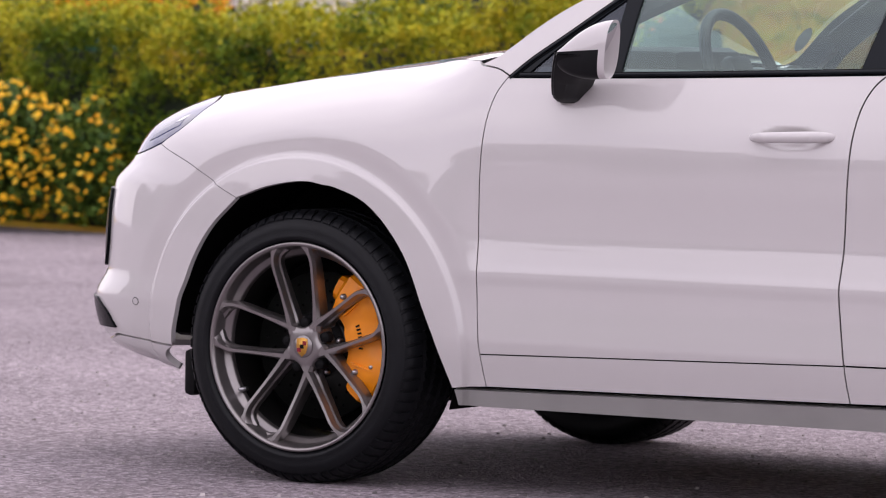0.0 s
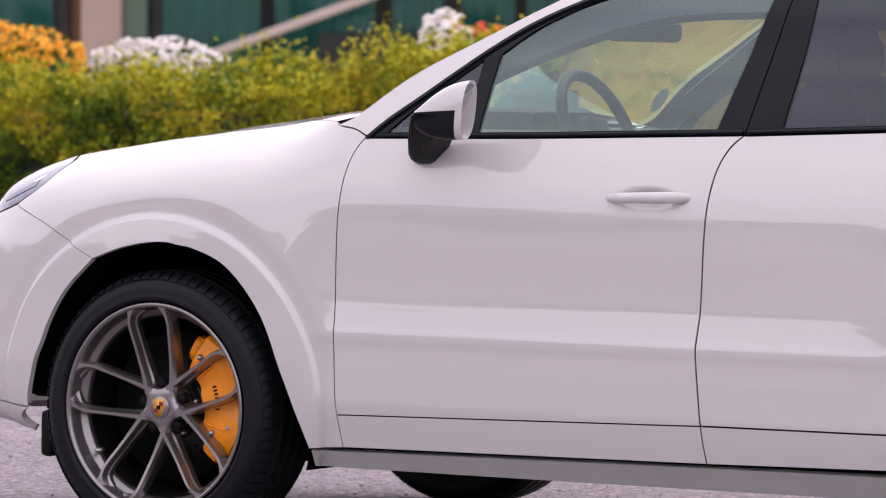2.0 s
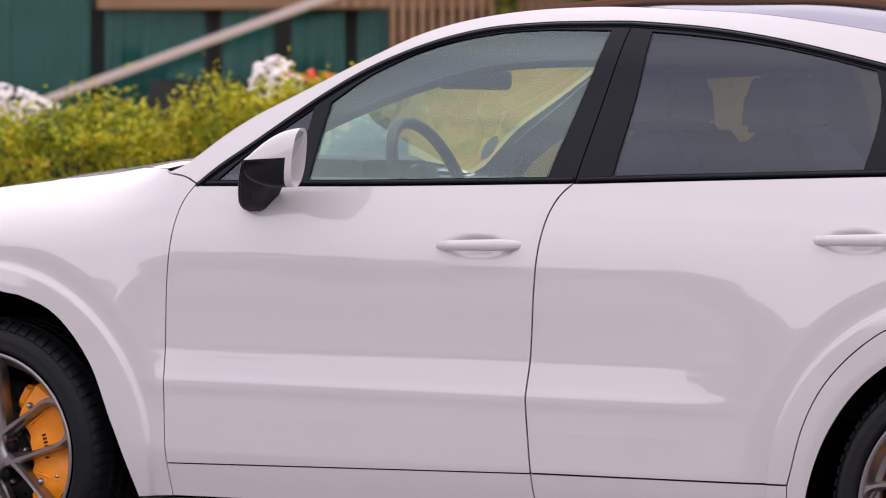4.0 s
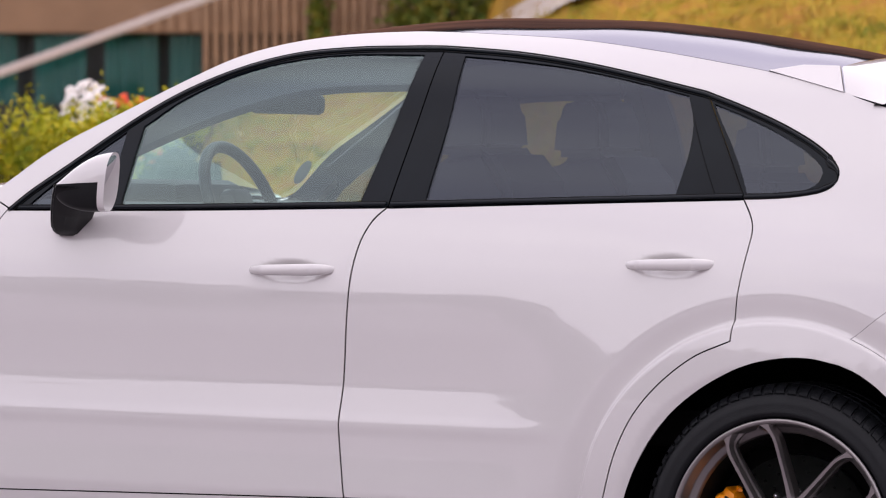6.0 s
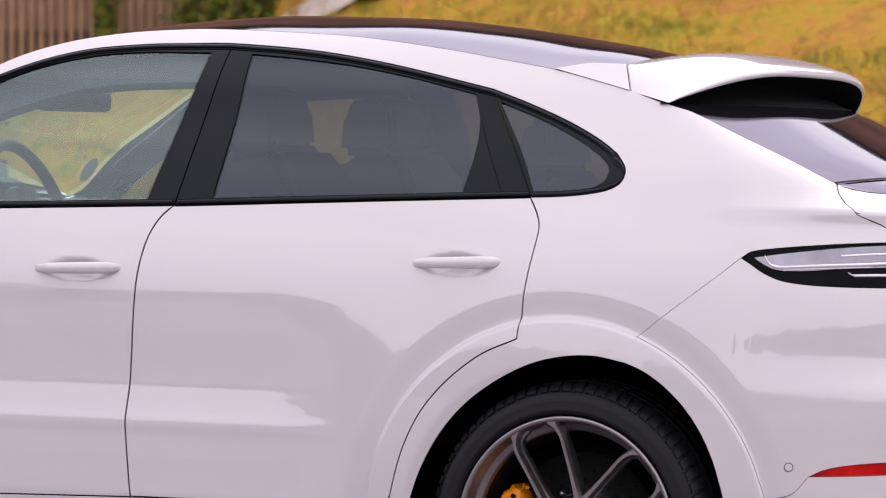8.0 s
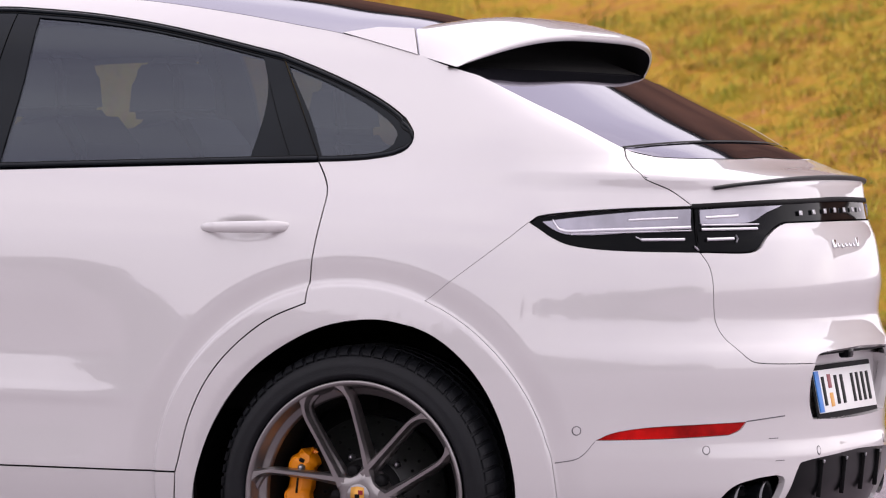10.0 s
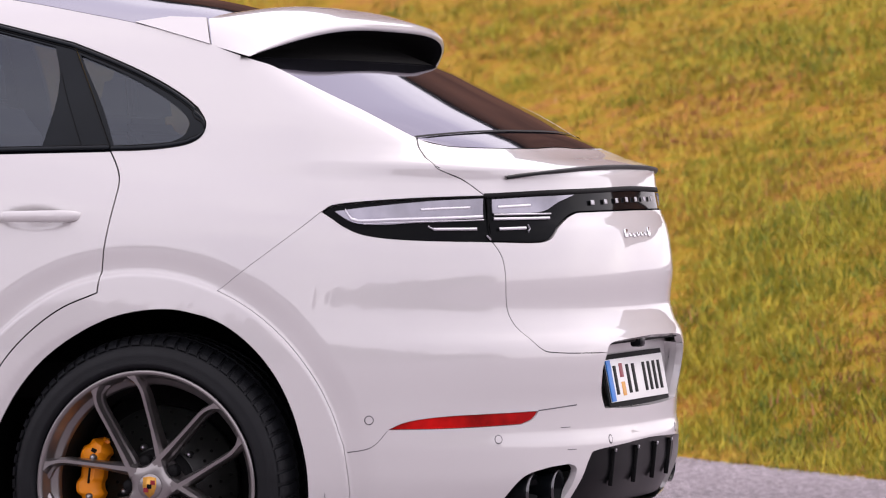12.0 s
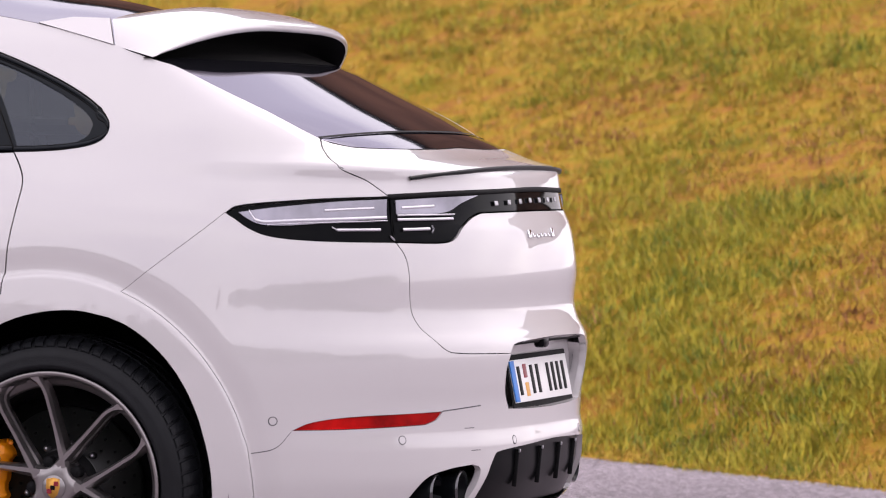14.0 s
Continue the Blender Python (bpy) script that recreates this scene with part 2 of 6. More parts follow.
def quarter_table(n, a, b):
    """Angle by length along a quarter of a superellipse."""
    pts, length = [(0.0, 0.0)], 0.0
    last = (0.0, b)
    for i in range(1, 401):
        f = (math.pi / 2) * i / 400
        q = (a * math.sin(f) ** (2 / n), b * max(0.0, math.cos(f)) ** (2 / n))
        length += math.hypot(q[0] - last[0], q[1] - last[1])
        pts.append((length, f))
        last = q
    return np.array(pts), length


ROUND, ROUND_F = 2.7, 4.0
TABLE, QUARTER = quarter_table(ROUND, 1.0, 0.95)
TABLE_F, QUARTER_F = quarter_table(ROUND_F, 1.0, 0.95)


SHARPER = [quarter_table(ROUND + 0.1 * i, 1.0, 0.95) for i in range(20)]
HANDLES = ((1.510, 0.990), (2.575, 1.030))


def half_width(x, z):
    k = smooth(0.40, 0.62, x) * (1 - smooth(2.05, 2.45, x))
    w = PLAIN(z) * (1 - k) + DOOR(z) * k
    low = 1 - smooth(1.0, 1.2, z)
    w += low * (0.012 * math.exp(-((x + 0.05) / 0.45) ** 2) + 0.018 * math.exp(-((x - 2.95) / 0.5) ** 2))
    for ax, az in AXLES:
        r = math.hypot(x - ax, z - az)
        if r < 0.75:
            w += 0.014 * (1 - smooth(0.522, 0.536, r)) - 0.012 * (1 - smooth(0.535, 0.605, r)) - 0.010 * ((1 - smooth(0.395, 0.43, r)) if ax > 1 else (1 - smooth(0.375, 0.41, r)))
    for hx, hz in HANDLES:
        q = ((x - hx) / 0.105) ** 2 + ((z - hz) / 0.034) ** 2
        if q < 1:
            w -= 0.024 * (1 - q) ** 2
    if x < 0.75:
        c = CROWN(x)
        t = max(0.0, (z - c + 0.24) / 0.24)
        w -= 0.20 * min(t, 1.3) ** 3 * (1 - smooth(0.22, 0.60, x))
    return w


def skin(s, z, inset=0.0):
    """The body's outer surface. s runs along the side and round the corners, z is the height; inset metres below the paint."""
    if s > X_REAR:
        q = (s - X_REAR) / QUARTER
        back = q > 1
        a = REAR_X(z) - X_REAR
        n = ROUND + 1.9 * smooth(1.14, 1.32, z)
        k = min(18, int((n - ROUND) * 10))
        part_way = [float(np.interp((2 - q if back else q) * size, table[:, 0], table[:, 1])) for table, size in SHARPER[k:k + 2]]
        f = part_way[0] + (part_way[1] - part_way[0]) * ((n - ROUND) * 10 - k)
        x = X_REAR + (a - inset) * math.sin(f) ** (2 / n)
        y = max(0.0, math.cos(f)) ** (2 / n) * (half_width(x, z) - inset)
        return (x, y if back else -y, z)
    if s < X_FRONT:
        q = (X_FRONT - s) / QUARTER_F
        back = q > 1
        f = float(np.interp((2 - q if back else q) * QUARTER_F, TABLE_F[:, 0], TABLE_F[:, 1]))
        a = X_FRONT - NOSE_X(z)
        x = X_FRONT - (a - inset) * math.sin(f) ** (2 / ROUND_F)
        y = max(0.0, math.cos(f)) ** (2 / ROUND_F) * (half_width(x, z) - inset)
        return (x, y if back else -y, z)
    return (s, -(half_width(s, z) - inset), z)


# ---- building helpers ----
def add(name, mesh, mat, parent=None, label=""):
    ob = new(name, mesh)
    if mat:
        mesh.materials.append(mat)
    if parent:
        ob.parent = parent
    if label:
        ob["label"] = label
    return ob


def raw(verts, faces, normals=None, flat=False):
    me = bpy.data.meshes.new("mesh")
    me.from_pydata([tuple(v) for v in verts], [], faces)
    me.polygons.foreach_set("use_smooth", [not flat] * len(me.polygons))
    me.update()
    if normals is not None:
        me.normals_split_custom_set_from_vertices([tuple(n) for n in normals])
    return me


def part(name, bm, mat, parent=None, label="", sharp=0.6):
    """Links a bmesh as one mesh object under a thing or a part."""
    bmesh.ops.recalc_face_normals(bm, faces=bm.faces)
    for f in bm.faces:
        f.smooth = True
    for e in bm.edges:
        if len(e.link_faces) == 2 and e.calc_face_angle(0) > sharp:
            e.smooth = False
    me = bpy.data.meshes.new(name)
    bm.to_mesh(me)
    bm.free()
    return add(name, me, mat, parent, label)


def box(bm, cx, cy, cz, sx, sy, sz, bevel=0.0, m=None):
    r = bmesh.ops.create_cube(bm, size=1.0, matrix=(m or Matrix()) @ Matrix.Translation((cx, cy, cz)) @ Matrix.Diagonal((sx, sy, sz, 1)))
    if bevel:
        es = {e for v in r["verts"] for e in v.link_edges}
        bmesh.ops.bevel(bm, geom=list(es), offset=bevel, segments=2, affect="EDGES", profile=0.5)
    return bm


def lathe(profile, steps=72, closed=False, m=None):
    """Turns (radius, y) pairs round the y axis."""
    vs, fs = [], []
    k = len(profile)
    for i in range(steps):
        a = 2 * math.pi * i / steps
        for r, y in profile:
            v = Vector((r * math.cos(a), y, r * math.sin(a)))
            vs.append(tuple(m @ v if m else v))
    for i in range(steps):
        j = (i + 1) % steps
        for p in range(k if closed else k - 1):
            q = (p + 1) % k
            fs.append((i * k + p, i * k + q, j * k + q, j * k + p))
    return vs, fs


def spline(points, step=0.012):
    """A Catmull-Rom line through the points, evenly sampled."""
    if len(points) == 2:
        (ax, ay), (bx, by) = points
        n = max(1, int(math.hypot(bx - ax, by - ay) / step))
        return [(ax + (bx - ax) * i / n, ay + (by - ay) * i / n) for i in range(n + 1)]
    p = [(2 * points[0][0] - points[1][0], 2 * points[0][1] - points[1][1])] + list(points) + [(2 * points[-1][0] - points[-2][0], 2 * points[-1][1] - points[-2][1])]
    out = []
    for i in range(1, len(p) - 2):
        a, b, c, d = p[i - 1], p[i], p[i + 1], p[i + 2]
        n = max(1, int(math.hypot(c[0] - b[0], c[1] - b[1]) / step))
        for j in range(n):
            t = j / n
            out.append(tuple(0.5 * (2 * b[k] + (c[k] - a[k]) * t + (2 * a[k] - 5 * b[k] + 4 * c[k] - d[k]) * t * t + (3 * b[k] - a[k] - 3 * c[k] + d[k]) * t ** 3) for k in (0, 1)))
    out.append(tuple(points[-1]))
    return out


def outline(*segments):
    """A closed outline from smooth segments that meet in corners."""
    out = []
    for s in segments:
        for q in spline(s):
            if not out or math.hypot(q[0] - out[-1][0], q[1] - out[-1][1]) > 0.003:
                out.append(q)
    if math.hypot(out[0][0] - out[-1][0], out[0][1] - out[-1][1]) < 0.004:
        out.pop()
    return out


def shrink(loop, d):
    """Moves a closed outline inwards by d."""
    n = len(loop)
    area = sum(loop[i][0] * loop[(i + 1) % n][1] - loop[(i + 1) % n][0] * loop[i][1] for i in range(n))
    sg = 1 if area > 0 else -1
    out = []
    for i in range(n):
        a, b, c = loop[i - 1], loop[i], loop[(i + 1) % n]
        e1, e2 = Vector((b[0] - a[0], b[1] - a[1])), Vector((c[0] - b[0], c[1] - b[1]))
        n1, n2 = Vector((-e1.y, e1.x)).normalized(), Vector((-e2.y, e2.x)).normalized()
        m = n1 + n2
        if m.length < 0.3:
            m = n1
        m = m.normalized()
        k = d / max(0.45, m.dot(n1))
        out.append((b[0] + sg * m.x * k, b[1] + sg * m.y * k))
    return out


def inside(pts, loop):
    x, y = pts[:, 0], pts[:, 1]
    r = np.zeros(len(pts), bool)
    n = len(loop)
    for i in range(n):
        (x1, y1), (x2, y2) = loop[i], loop[(i + 1) % n]
        if y1 == y2:
            continue
        c = ((y1 > y) != (y2 > y)) & (x < (x2 - x1) * (y - y1) / (y2 - y1) + x1)
        r ^= c
    return r


def skin_normal(s, z, inset=0.0):
    h = 0.004
    a, b, c, d = skin(s + h, z, inset), skin(s - h, z, inset), skin(s, z + h, inset), skin(s, z - h, inset)
    n = (Vector(a) - Vector(b)).cross(Vector(c) - Vector(d))
    return n.normalized() if n.length > 1e-12 else Vector((0, -1, 0))


def s_at(x, z):
    """Where along the side the body reaches x at the height z, behind the rear axle."""
    lo, hi = 2.8, X_REAR + QUARTER
    for _ in range(26):
        m = (lo + hi) / 2
        lo, hi = (m, hi) if skin(m, z)[0] < x else (lo, m)
    return lo


def flare_rings(ax, az):
    out = []
    for r in (0.500, 0.508, 0.516, 0.521, 0.525, 0.529, 0.533, 0.538, 0.545, 0.555, 0.567, 0.580, 0.593, 0.607):
        for i in range(150):
            a = math.pi * (-0.12 + 1.24 * i / 149)
            x, z = ax + r * math.cos(a), az + r * math.sin(a)
            out.append((s_at(x, z) if x > X_REAR else x, z))
    return np.array(out)


FLARE_RINGS = [flare_rings(*q) for q in AXLES]


def sheet(loop, holes=(), surface=None, normal=None, gap=0.002, depth=0.018, grid=(0.03, 0.016), inset=0.0):
    """A skin panel: the outline filled on the surface, its edges turned inwards by depth."""
    surface, normal = surface or skin, normal or skin_normal
    loop = shrink(loop, gap) if gap else list(loop)
    holes = [shrink(h, -gap) if gap else list(h) for h in holes]
    lo, hi = np.min(loop, 0), np.max(loop, 0)
    gx, gy = np.meshgrid(np.arange(lo[0], hi[0], grid[0]), np.arange(lo[1], hi[1], grid[1]))
    g = np.stack([gx.ravel(), gy.ravel()], 1)
    if surface is skin and lo[1] < 0.8:
        # finer rings along the wheel-arch flares
        for k, (ax, az) in enumerate(AXLES):
            if lo[0] > ax + 0.7 or hi[0] < ax - 0.7:
                continue
            xs = np.array([q[0] if q[0] <= X_REAR else skin(q[0], q[1])[0] for q in g])
            g = g[np.abs(np.hypot(xs - ax, g[:, 1] - az) - 0.555) > 0.060]
            r = FLARE_RINGS[k]
            g = np.concatenate([g, r[(r[:, 0] > lo[0]) & (r[:, 0] < hi[0]) & (r[:, 1] > lo[1]) & (r[:, 1] < hi[1])]])
    edge = np.array(loop + [q for h in holes for q in h])
    keep = inside(g, loop)
    for h in holes:
        keep &= ~inside(g, h)
    g = g[keep]
    far = np.ones(len(g), bool)
    for i in range(0, len(g), 400):
        dd = ((g[i:i + 400, None, :] - edge[None]) ** 2).sum(2).min(1)
        far[i:i + 400] = dd > 0.006 ** 2
    g = g[far]
    pts = [Vector((float(a), float(b))) for a, b in loop]
    edges, base = [(i, (i + 1) % len(loop)) for i in range(len(loop))], len(loop)
    for h in holes:
        pts += [Vector((float(a), float(b))) for a, b in h]
        edges += [(base + i, base + (i + 1) % len(h)) for i in range(len(h))]
        base += len(h)
    pts += [Vector((float(a), float(b))) for a, b in g]
    from mathutils import geometry
    v2, _, tris, *_ = geometry.delaunay_2d_cdt(pts, edges, [], 0, 1e-6)
    cen = np.array([[sum(v2[i].x for i in t) / 3, sum(v2[i].y for i in t) / 3] for t in tris])
    ok = inside(cen, loop)
    for h in holes:
        ok &= ~inside(cen, h)
    verts = [surface(v.x, v.y, inset) for v in v2]
    norms = [normal(v.x, v.y, inset) for v in v2]
    faces = []
    for t, k in zip(tris, ok):
        if not k:
            continue
        a, b, c = (Vector(verts[i]) for i in t)
        nn = (b - a).cross(c - a)
        faces.append(tuple(t) if nn.dot(norms[t[0]]) >= 0 else tuple(reversed(t)))
    if depth:
        for ring in [loop] + list(holes):
            k, start = len(ring), len(verts)
            top = [surface(a, b, inset) for a, b in ring]
            nr = [normal(a, b, inset) for a, b in ring]
            cx, cy = sum(q[0] for q in ring) / k, sum(q[1] for q in ring) / k
            for i in range(k):
                out = Vector(top[(i + 1) % k]) - Vector(top[i - 1])
                side = out.cross(nr[i])
                side = side.normalized() if side.length > 1e-9 else nr[i]
                verts.append(top[i])
                norms.append(side)
                verts.append(tuple(Vector(top[i]) - nr[i] * depth))
                norms.append(side)
            for i in range(k):
                j = (i + 1) % k
                faces.append((start + 2 * i, start + 2 * i + 1, start + 2 * j + 1, start + 2 * j))
    return verts, faces, norms


def flip(verts, faces, norms):
    return [(x, -y, z) for x, y, z in verts], [tuple(reversed(f)) for f in faces], [(n[0], -n[1], n[2]) for n in norms]


TWIN = {}


def panel(name, loop, mat, parent, both=True, label="", **kw):
    """A body panel, and its twin on the other side, under the twin of its parent."""
    v, f, n = sheet(loop, **kw)
    ob = add(name, raw(v, f, n), mat, parent, label)
    if both:
        TWIN[ob.name] = add(name, raw(*flip(v, f, n)), mat, TWIN.get(parent.name, parent), label)
    return ob


MID = X_REAR + QUARTER


def across(left):
    """Closes an outline over the car's middle line at the rear: the left half, from top to bottom or back, and its mirror."""
    return left + [(2 * MID - s, z) for s, z in reversed(left)]


# ---- ground, bank, hedge and building ----
def ground_sheet():
    vs, fs = [], []
    rings = [0.0, 6, 12, 20, 35, 60, 120, 300, 800, 2500]
    steps = 48
    for r in rings[1:]:
        for i in range(steps):
            a = 2 * math.pi * i / steps
            vs.append((2 + r * math.cos(a), r * math.sin(a), 0.0))
    vs.append((2, 0, 0))
    c = len(vs) - 1
    for i in range(steps):
        fs.append((c, i, (i + 1) % steps))
    for k in range(len(rings) - 2):
        for i in range(steps):
            j = (i + 1) % steps
            fs.append((k * steps + i, (k + 1) * steps + i, (k + 1) * steps + j, k * steps + j))
    return tagged(add("ground", raw(vs, fs), ASPHALT), "weathered grey asphalt lot with coarse stone grain", "ground", kind="structure")


ground_sheet()


def edge_y(x):
    """Where the asphalt ends and the green begins."""
    if x > 3.7:
        return 5.0 - 0.35 * (x - 3.7)
    u = min(3.7 - x, 12.7)
    return 5.0 + 0.80 * u - 0.026 * u ** 2 + 0.25 * max(0.0, 3.7 - x - 12.7)


# ---- the car ----
car = tagged(new("car"), "light chalk-white coupe-style sport utility car parked on asphalt", "car")

# front fender, bumper, headlamp
DOOR_GAP_F = [(0.628, 1.137), (0.601, 1.094), (0.585, 1.036), (0.577, 0.960), (0.573, 0.884), (0.571, 0.747), (0.573, 0.610), (0.575, 0.503), (0.582, 0.397), (0.595, 0.297)]
ARCH_F = [(-0.437, 0.360), (-0.408, 0.425), (-0.387, 0.482), (-0.369, 0.574), (-0.299, 0.690), (-0.208, 0.782), (-0.100, 0.818), (0.017, 0.834), (0.131, 0.817), (0.240, 0.767), (0.345, 0.648), (0.415, 0.482), (0.461, 0.361), (0.487, 0.288)]
SEAM_F = [(-0.208, 0.782), (-0.411, 0.866), (-0.603, 0.921)]
CROWN_LINE = [(-0.700, 1.061), (-0.452, 1.089), (-0.243, 1.113), (-0.004, 1.132), (0.147, 1.146), (0.358, 1.173), (0.447, 1.1775), (0.5155, 1.1760)]
LAMP_EDGE = [(-0.603, 0.921), (-0.535, 0.979), (-0.583, 1.039), (-0.700, 1.061)]
panel("front_fender", outline(CROWN_LINE, [(0.5155, 1.1760), (0.527, 1.164), (0.588, 1.155), (0.628, 1.137)], DOOR_GAP_F, [(0.595, 0.297), (0.533, 0.293), (0.487, 0.288)],
      list(reversed(ARCH_F[5:])), SEAM_F, LAMP_EDGE), PAINT, car, grid=(0.014, 0.011), gap=0.0014)
panel("front_bumper", outline(SEAM_F, [(-0.603, 0.921), (-0.669, 0.902), (-0.771, 0.886), (-1.0, 0.87), (-1.58, 0.86)], [(-1.58, 0.86), (-1.58, 0.352)],
      [(-1.58, 0.352), (-1.0, 0.362), (-0.762, 0.372), (-0.658, 0.378), (-0.437, 0.360)], ARCH_F[:6]), PAINT, car, grid=(0.016, 0.012), gap=0.0004)
panel("front_lip", outline([(-0.437, 0.356), (-0.658, 0.374), (-0.762, 0.360), (-1.0, 0.352), (-1.58, 0.345)], [(-1.58, 0.345), (-1.58, 0.300)], [(-1.58, 0.300), (-1.0, 0.322), (-0.80, 0.338), (-0.70, 0.316), (-0.608, 0.286)], [(-0.608, 0.286), (-0.437, 0.356)]), PAINT, car, grid=(0.016, 0.008))
panel("headlight", outline([(-0.603, 0.924), (-0.669, 0.905), (-0.771, 0.889), (-1.0, 0.885)], [(-1.0, 0.885), (-1.08, 0.96), (-1.0, 1.045)], [(-1.0, 1.045), (-0.85, 1.06), (-0.700, 1.061)], list(reversed(LAMP_EDGE))), LAMP_BLUE, car, label="clear headlight lens with bluish inside", gap=0.003)
panel("lamp_element", outline([(-0.570, 0.975), (-0.640, 0.945), (-0.700, 0.928)], [(-0.700, 0.928), (-0.690, 0.945), (-0.640, 0.965), (-0.588, 0.992)], [(-0.588, 0.992), (-0.570, 0.975)]), LAMP_BLUE_DARK, car, inset=-0.0015, gap=0, depth=0.003, label="dark blue lamp element")
panel("lamp_element", outline([(-0.590, 0.992), (-0.615, 0.982)], [(-0.615, 0.982), (-0.612, 0.998), (-0.596, 1.006)], [(-0.596, 1.006), (-0.590, 0.992)]), CHROME, car, inset=-0.002, gap=0, depth=0.003, label="bright lamp element")
panel("grille", outline([(-0.80, 0.79), (-1.58, 0.80)], [(-1.58, 0.80), (-1.58, 0.56)], [(-1.58, 0.56), (-0.82, 0.565)], [(-0.82, 0.565), (-0.775, 0.66), (-0.80, 0.79)]), GLOSS_BLACK, car, inset=-0.008, label="black intake grille")
panel("air_intake", outline([(-0.775, 0.478), (-1.58, 0.49)], [(-1.58, 0.49), (-1.58, 0.385)], [(-1.58, 0.385), (-0.66, 0.392)], [(-0.66, 0.392), (-0.70, 0.44), (-0.775, 0.478)]), GLOSS_BLACK, car, inset=-0.006, label="black lower air intake")

# doors
GAP_B = [(1.757, 1.162), (1.724, 1.128), (1.699, 1.074), (1.685, 0.993), (1.678, 0.891), (1.674, 0.789), (1.670, 0.701), (1.664, 0.614), (1.667, 0.540), (1.680, 0.440), (1.684, 0.410)]
GAP_C = [(2.744, 1.203), (2.772, 1.162), (2.785, 1.127), (2.783, 1.078), (2.770, 0.966), (2.759, 0.850)]
GAP_C2 = [(2.759, 0.850), (2.659, 0.806), (2.568, 0.736), (2.499, 0.655), (2.452, 0.561), (2.418, 0.446), (2.408, 0.415)]
BELT = [(0.628, 1.132), (1.136, 1.142), (1.757, 1.161), (2.273, 1.183), (2.744, 1.202)]
front_door = panel("front_door", outline(DOOR_GAP_F[:-2], [DOOR_GAP_F[-3], (0.583, 0.386)], [(0.583, 0.386), (1.684, 0.410)], list(reversed(GAP_B)), [(1.757, 1.161), (1.136, 1.142), (0.628, 1.132)]), PAINT, car, grid=(0.02, 0.009))
rear_door = panel("rear_door", outline(GAP_B, [(1.684, 0.410), (2.408, 0.415)], list(reversed(GAP_C2)), list(reversed(GAP_C)), [(2.744, 1.202), (2.273, 1.183), (1.757, 1.161)]), PAINT, car, grid=(0.014, 0.009), gap=0.003)
panel("door_lower_trim", outline([(0.583, 0.386), (1.684, 0.410)], [(1.684, 0.410), (1.687, 0.37), (1.694, 0.311)], [(1.694, 0.311), (0.595, 0.297)], [(0.595, 0.297), (0.583, 0.386)]), PAINT, front_door, gap=0.002)
panel("door_lower_trim", outline([(1.684, 0.410), (2.408, 0.415)], [(2.408, 0.415), (2.399, 0.325)], [(2.399, 0.325), (1.694, 0.311)], [(1.694, 0.311), (1.687, 0.37), (1.684, 0.410)]), PAINT, rear_door, gap=0.002)
panel("side_sill", outline([(0.489, 0.286), (1.70, 0.302), (2.43, 0.306)], [(2.43, 0.306), (2.43, 0.245)], [(2.43, 0.245), (1.70, 0.241), (0.497, 0.240)], [(0.497, 0.240), (0.489, 0.286)]), SILL, car, inset=0.004, depth=0.10, label="grey side sill")

# side frame: A-pillar, roof rail, C-pillar and rear quarter in one
RAIL = [(0.527, 1.166), (0.576, 1.187), (0.616, 1.217), (0.685, 1.274), (0.756, 1.323), (0.830, 1.364), (0.897, 1.401), (1.055, 1.489), (1.179, 1.552), (1.310, 1.592), (1.463, 1.616), (1.622, 1.626), (1.735, 1.627), (1.904, 1.621), (2.142, 1.608), (2.381, 1.580), (2.585, 1.549), (2.751, 1.521), (2.943, 1.475)]
RAIL_REAR = [(2.943, 1.475), (3.371, 1.438), (3.536, 1.413), (3.669, 1.339), (3.782, 1.249)]
WIN_TOP = [(0.628, 1.137), (0.682, 1.186), (0.775, 1.256), (0.940, 1.383), (1.065, 1.463), (1.209, 1.527), (1.359, 1.567), (1.518, 1.583), (1.650, 1.587), (1.782, 1.588), (1.986, 1.575), (2.158, 1.554), (2.331, 1.524), (2.572, 1.474)]
on_side = lambda line: [(s_at(x, z) if x > X_REAR else x, z) for x, z in spline(line, 0.010)]
WIN_QUARTER = on_side([(2.572, 1.474), (2.686, 1.437), (2.789, 1.399), (2.876, 1.360), (2.938, 1.324), (2.974, 1.291), (2.985, 1.266), (2.976, 1.241), (2.944, 1.223), (2.881, 1.211), (2.814, 1.205), (2.744, 1.202)])
TAIL_TOP = [(3.782, 1.249), (3.725, 1.216), (3.669, 1.179), (3.751, 1.146), (3.819, 1.107)]
TAIL_LOW = [(3.819, 0.996), (3.847, 0.955), (3.861, 0.871), (3.881, 0.802), (3.909, 0.766), (3.948, 0.731), (4.007, 0.721), (4.220, 0.716)]
LAMP_TOP = [(3.819, 1.107), (3.606, 1.098), (3.408, 1.081), (3.359, 1.064)]
LAMP_LOW = [(3.359, 1.064), (3.385, 1.049), (3.421, 1.026), (3.480, 1.007), (3.599, 0.998), (3.819, 0.996)]
SEAM_R = [(3.359, 1.064), (3.213, 0.960), (3.092, 0.867), (3.040, 0.776)]
ARCH_R = [(3.040, 0.776), (2.925, 0.813), (2.834, 0.818), (2.759, 0.806), (2.683, 0.776), (2.598, 0.712), (2.530, 0.632), (2.461, 0.544), (2.423, 0.443), (2.399, 0.325)]


def ring(radius, lo, hi, n=14):
    """Points round the rear wheel at one radius."""
    out = []
    for i in range(n):
        a = radians(lo + (hi - lo) * i / (n - 1))
        x, z = AXLES[1][0] + radius * math.cos(a), AXLES[1][1] + radius * math.sin(a)
        out.append((s_at(x, z), z))
    return out


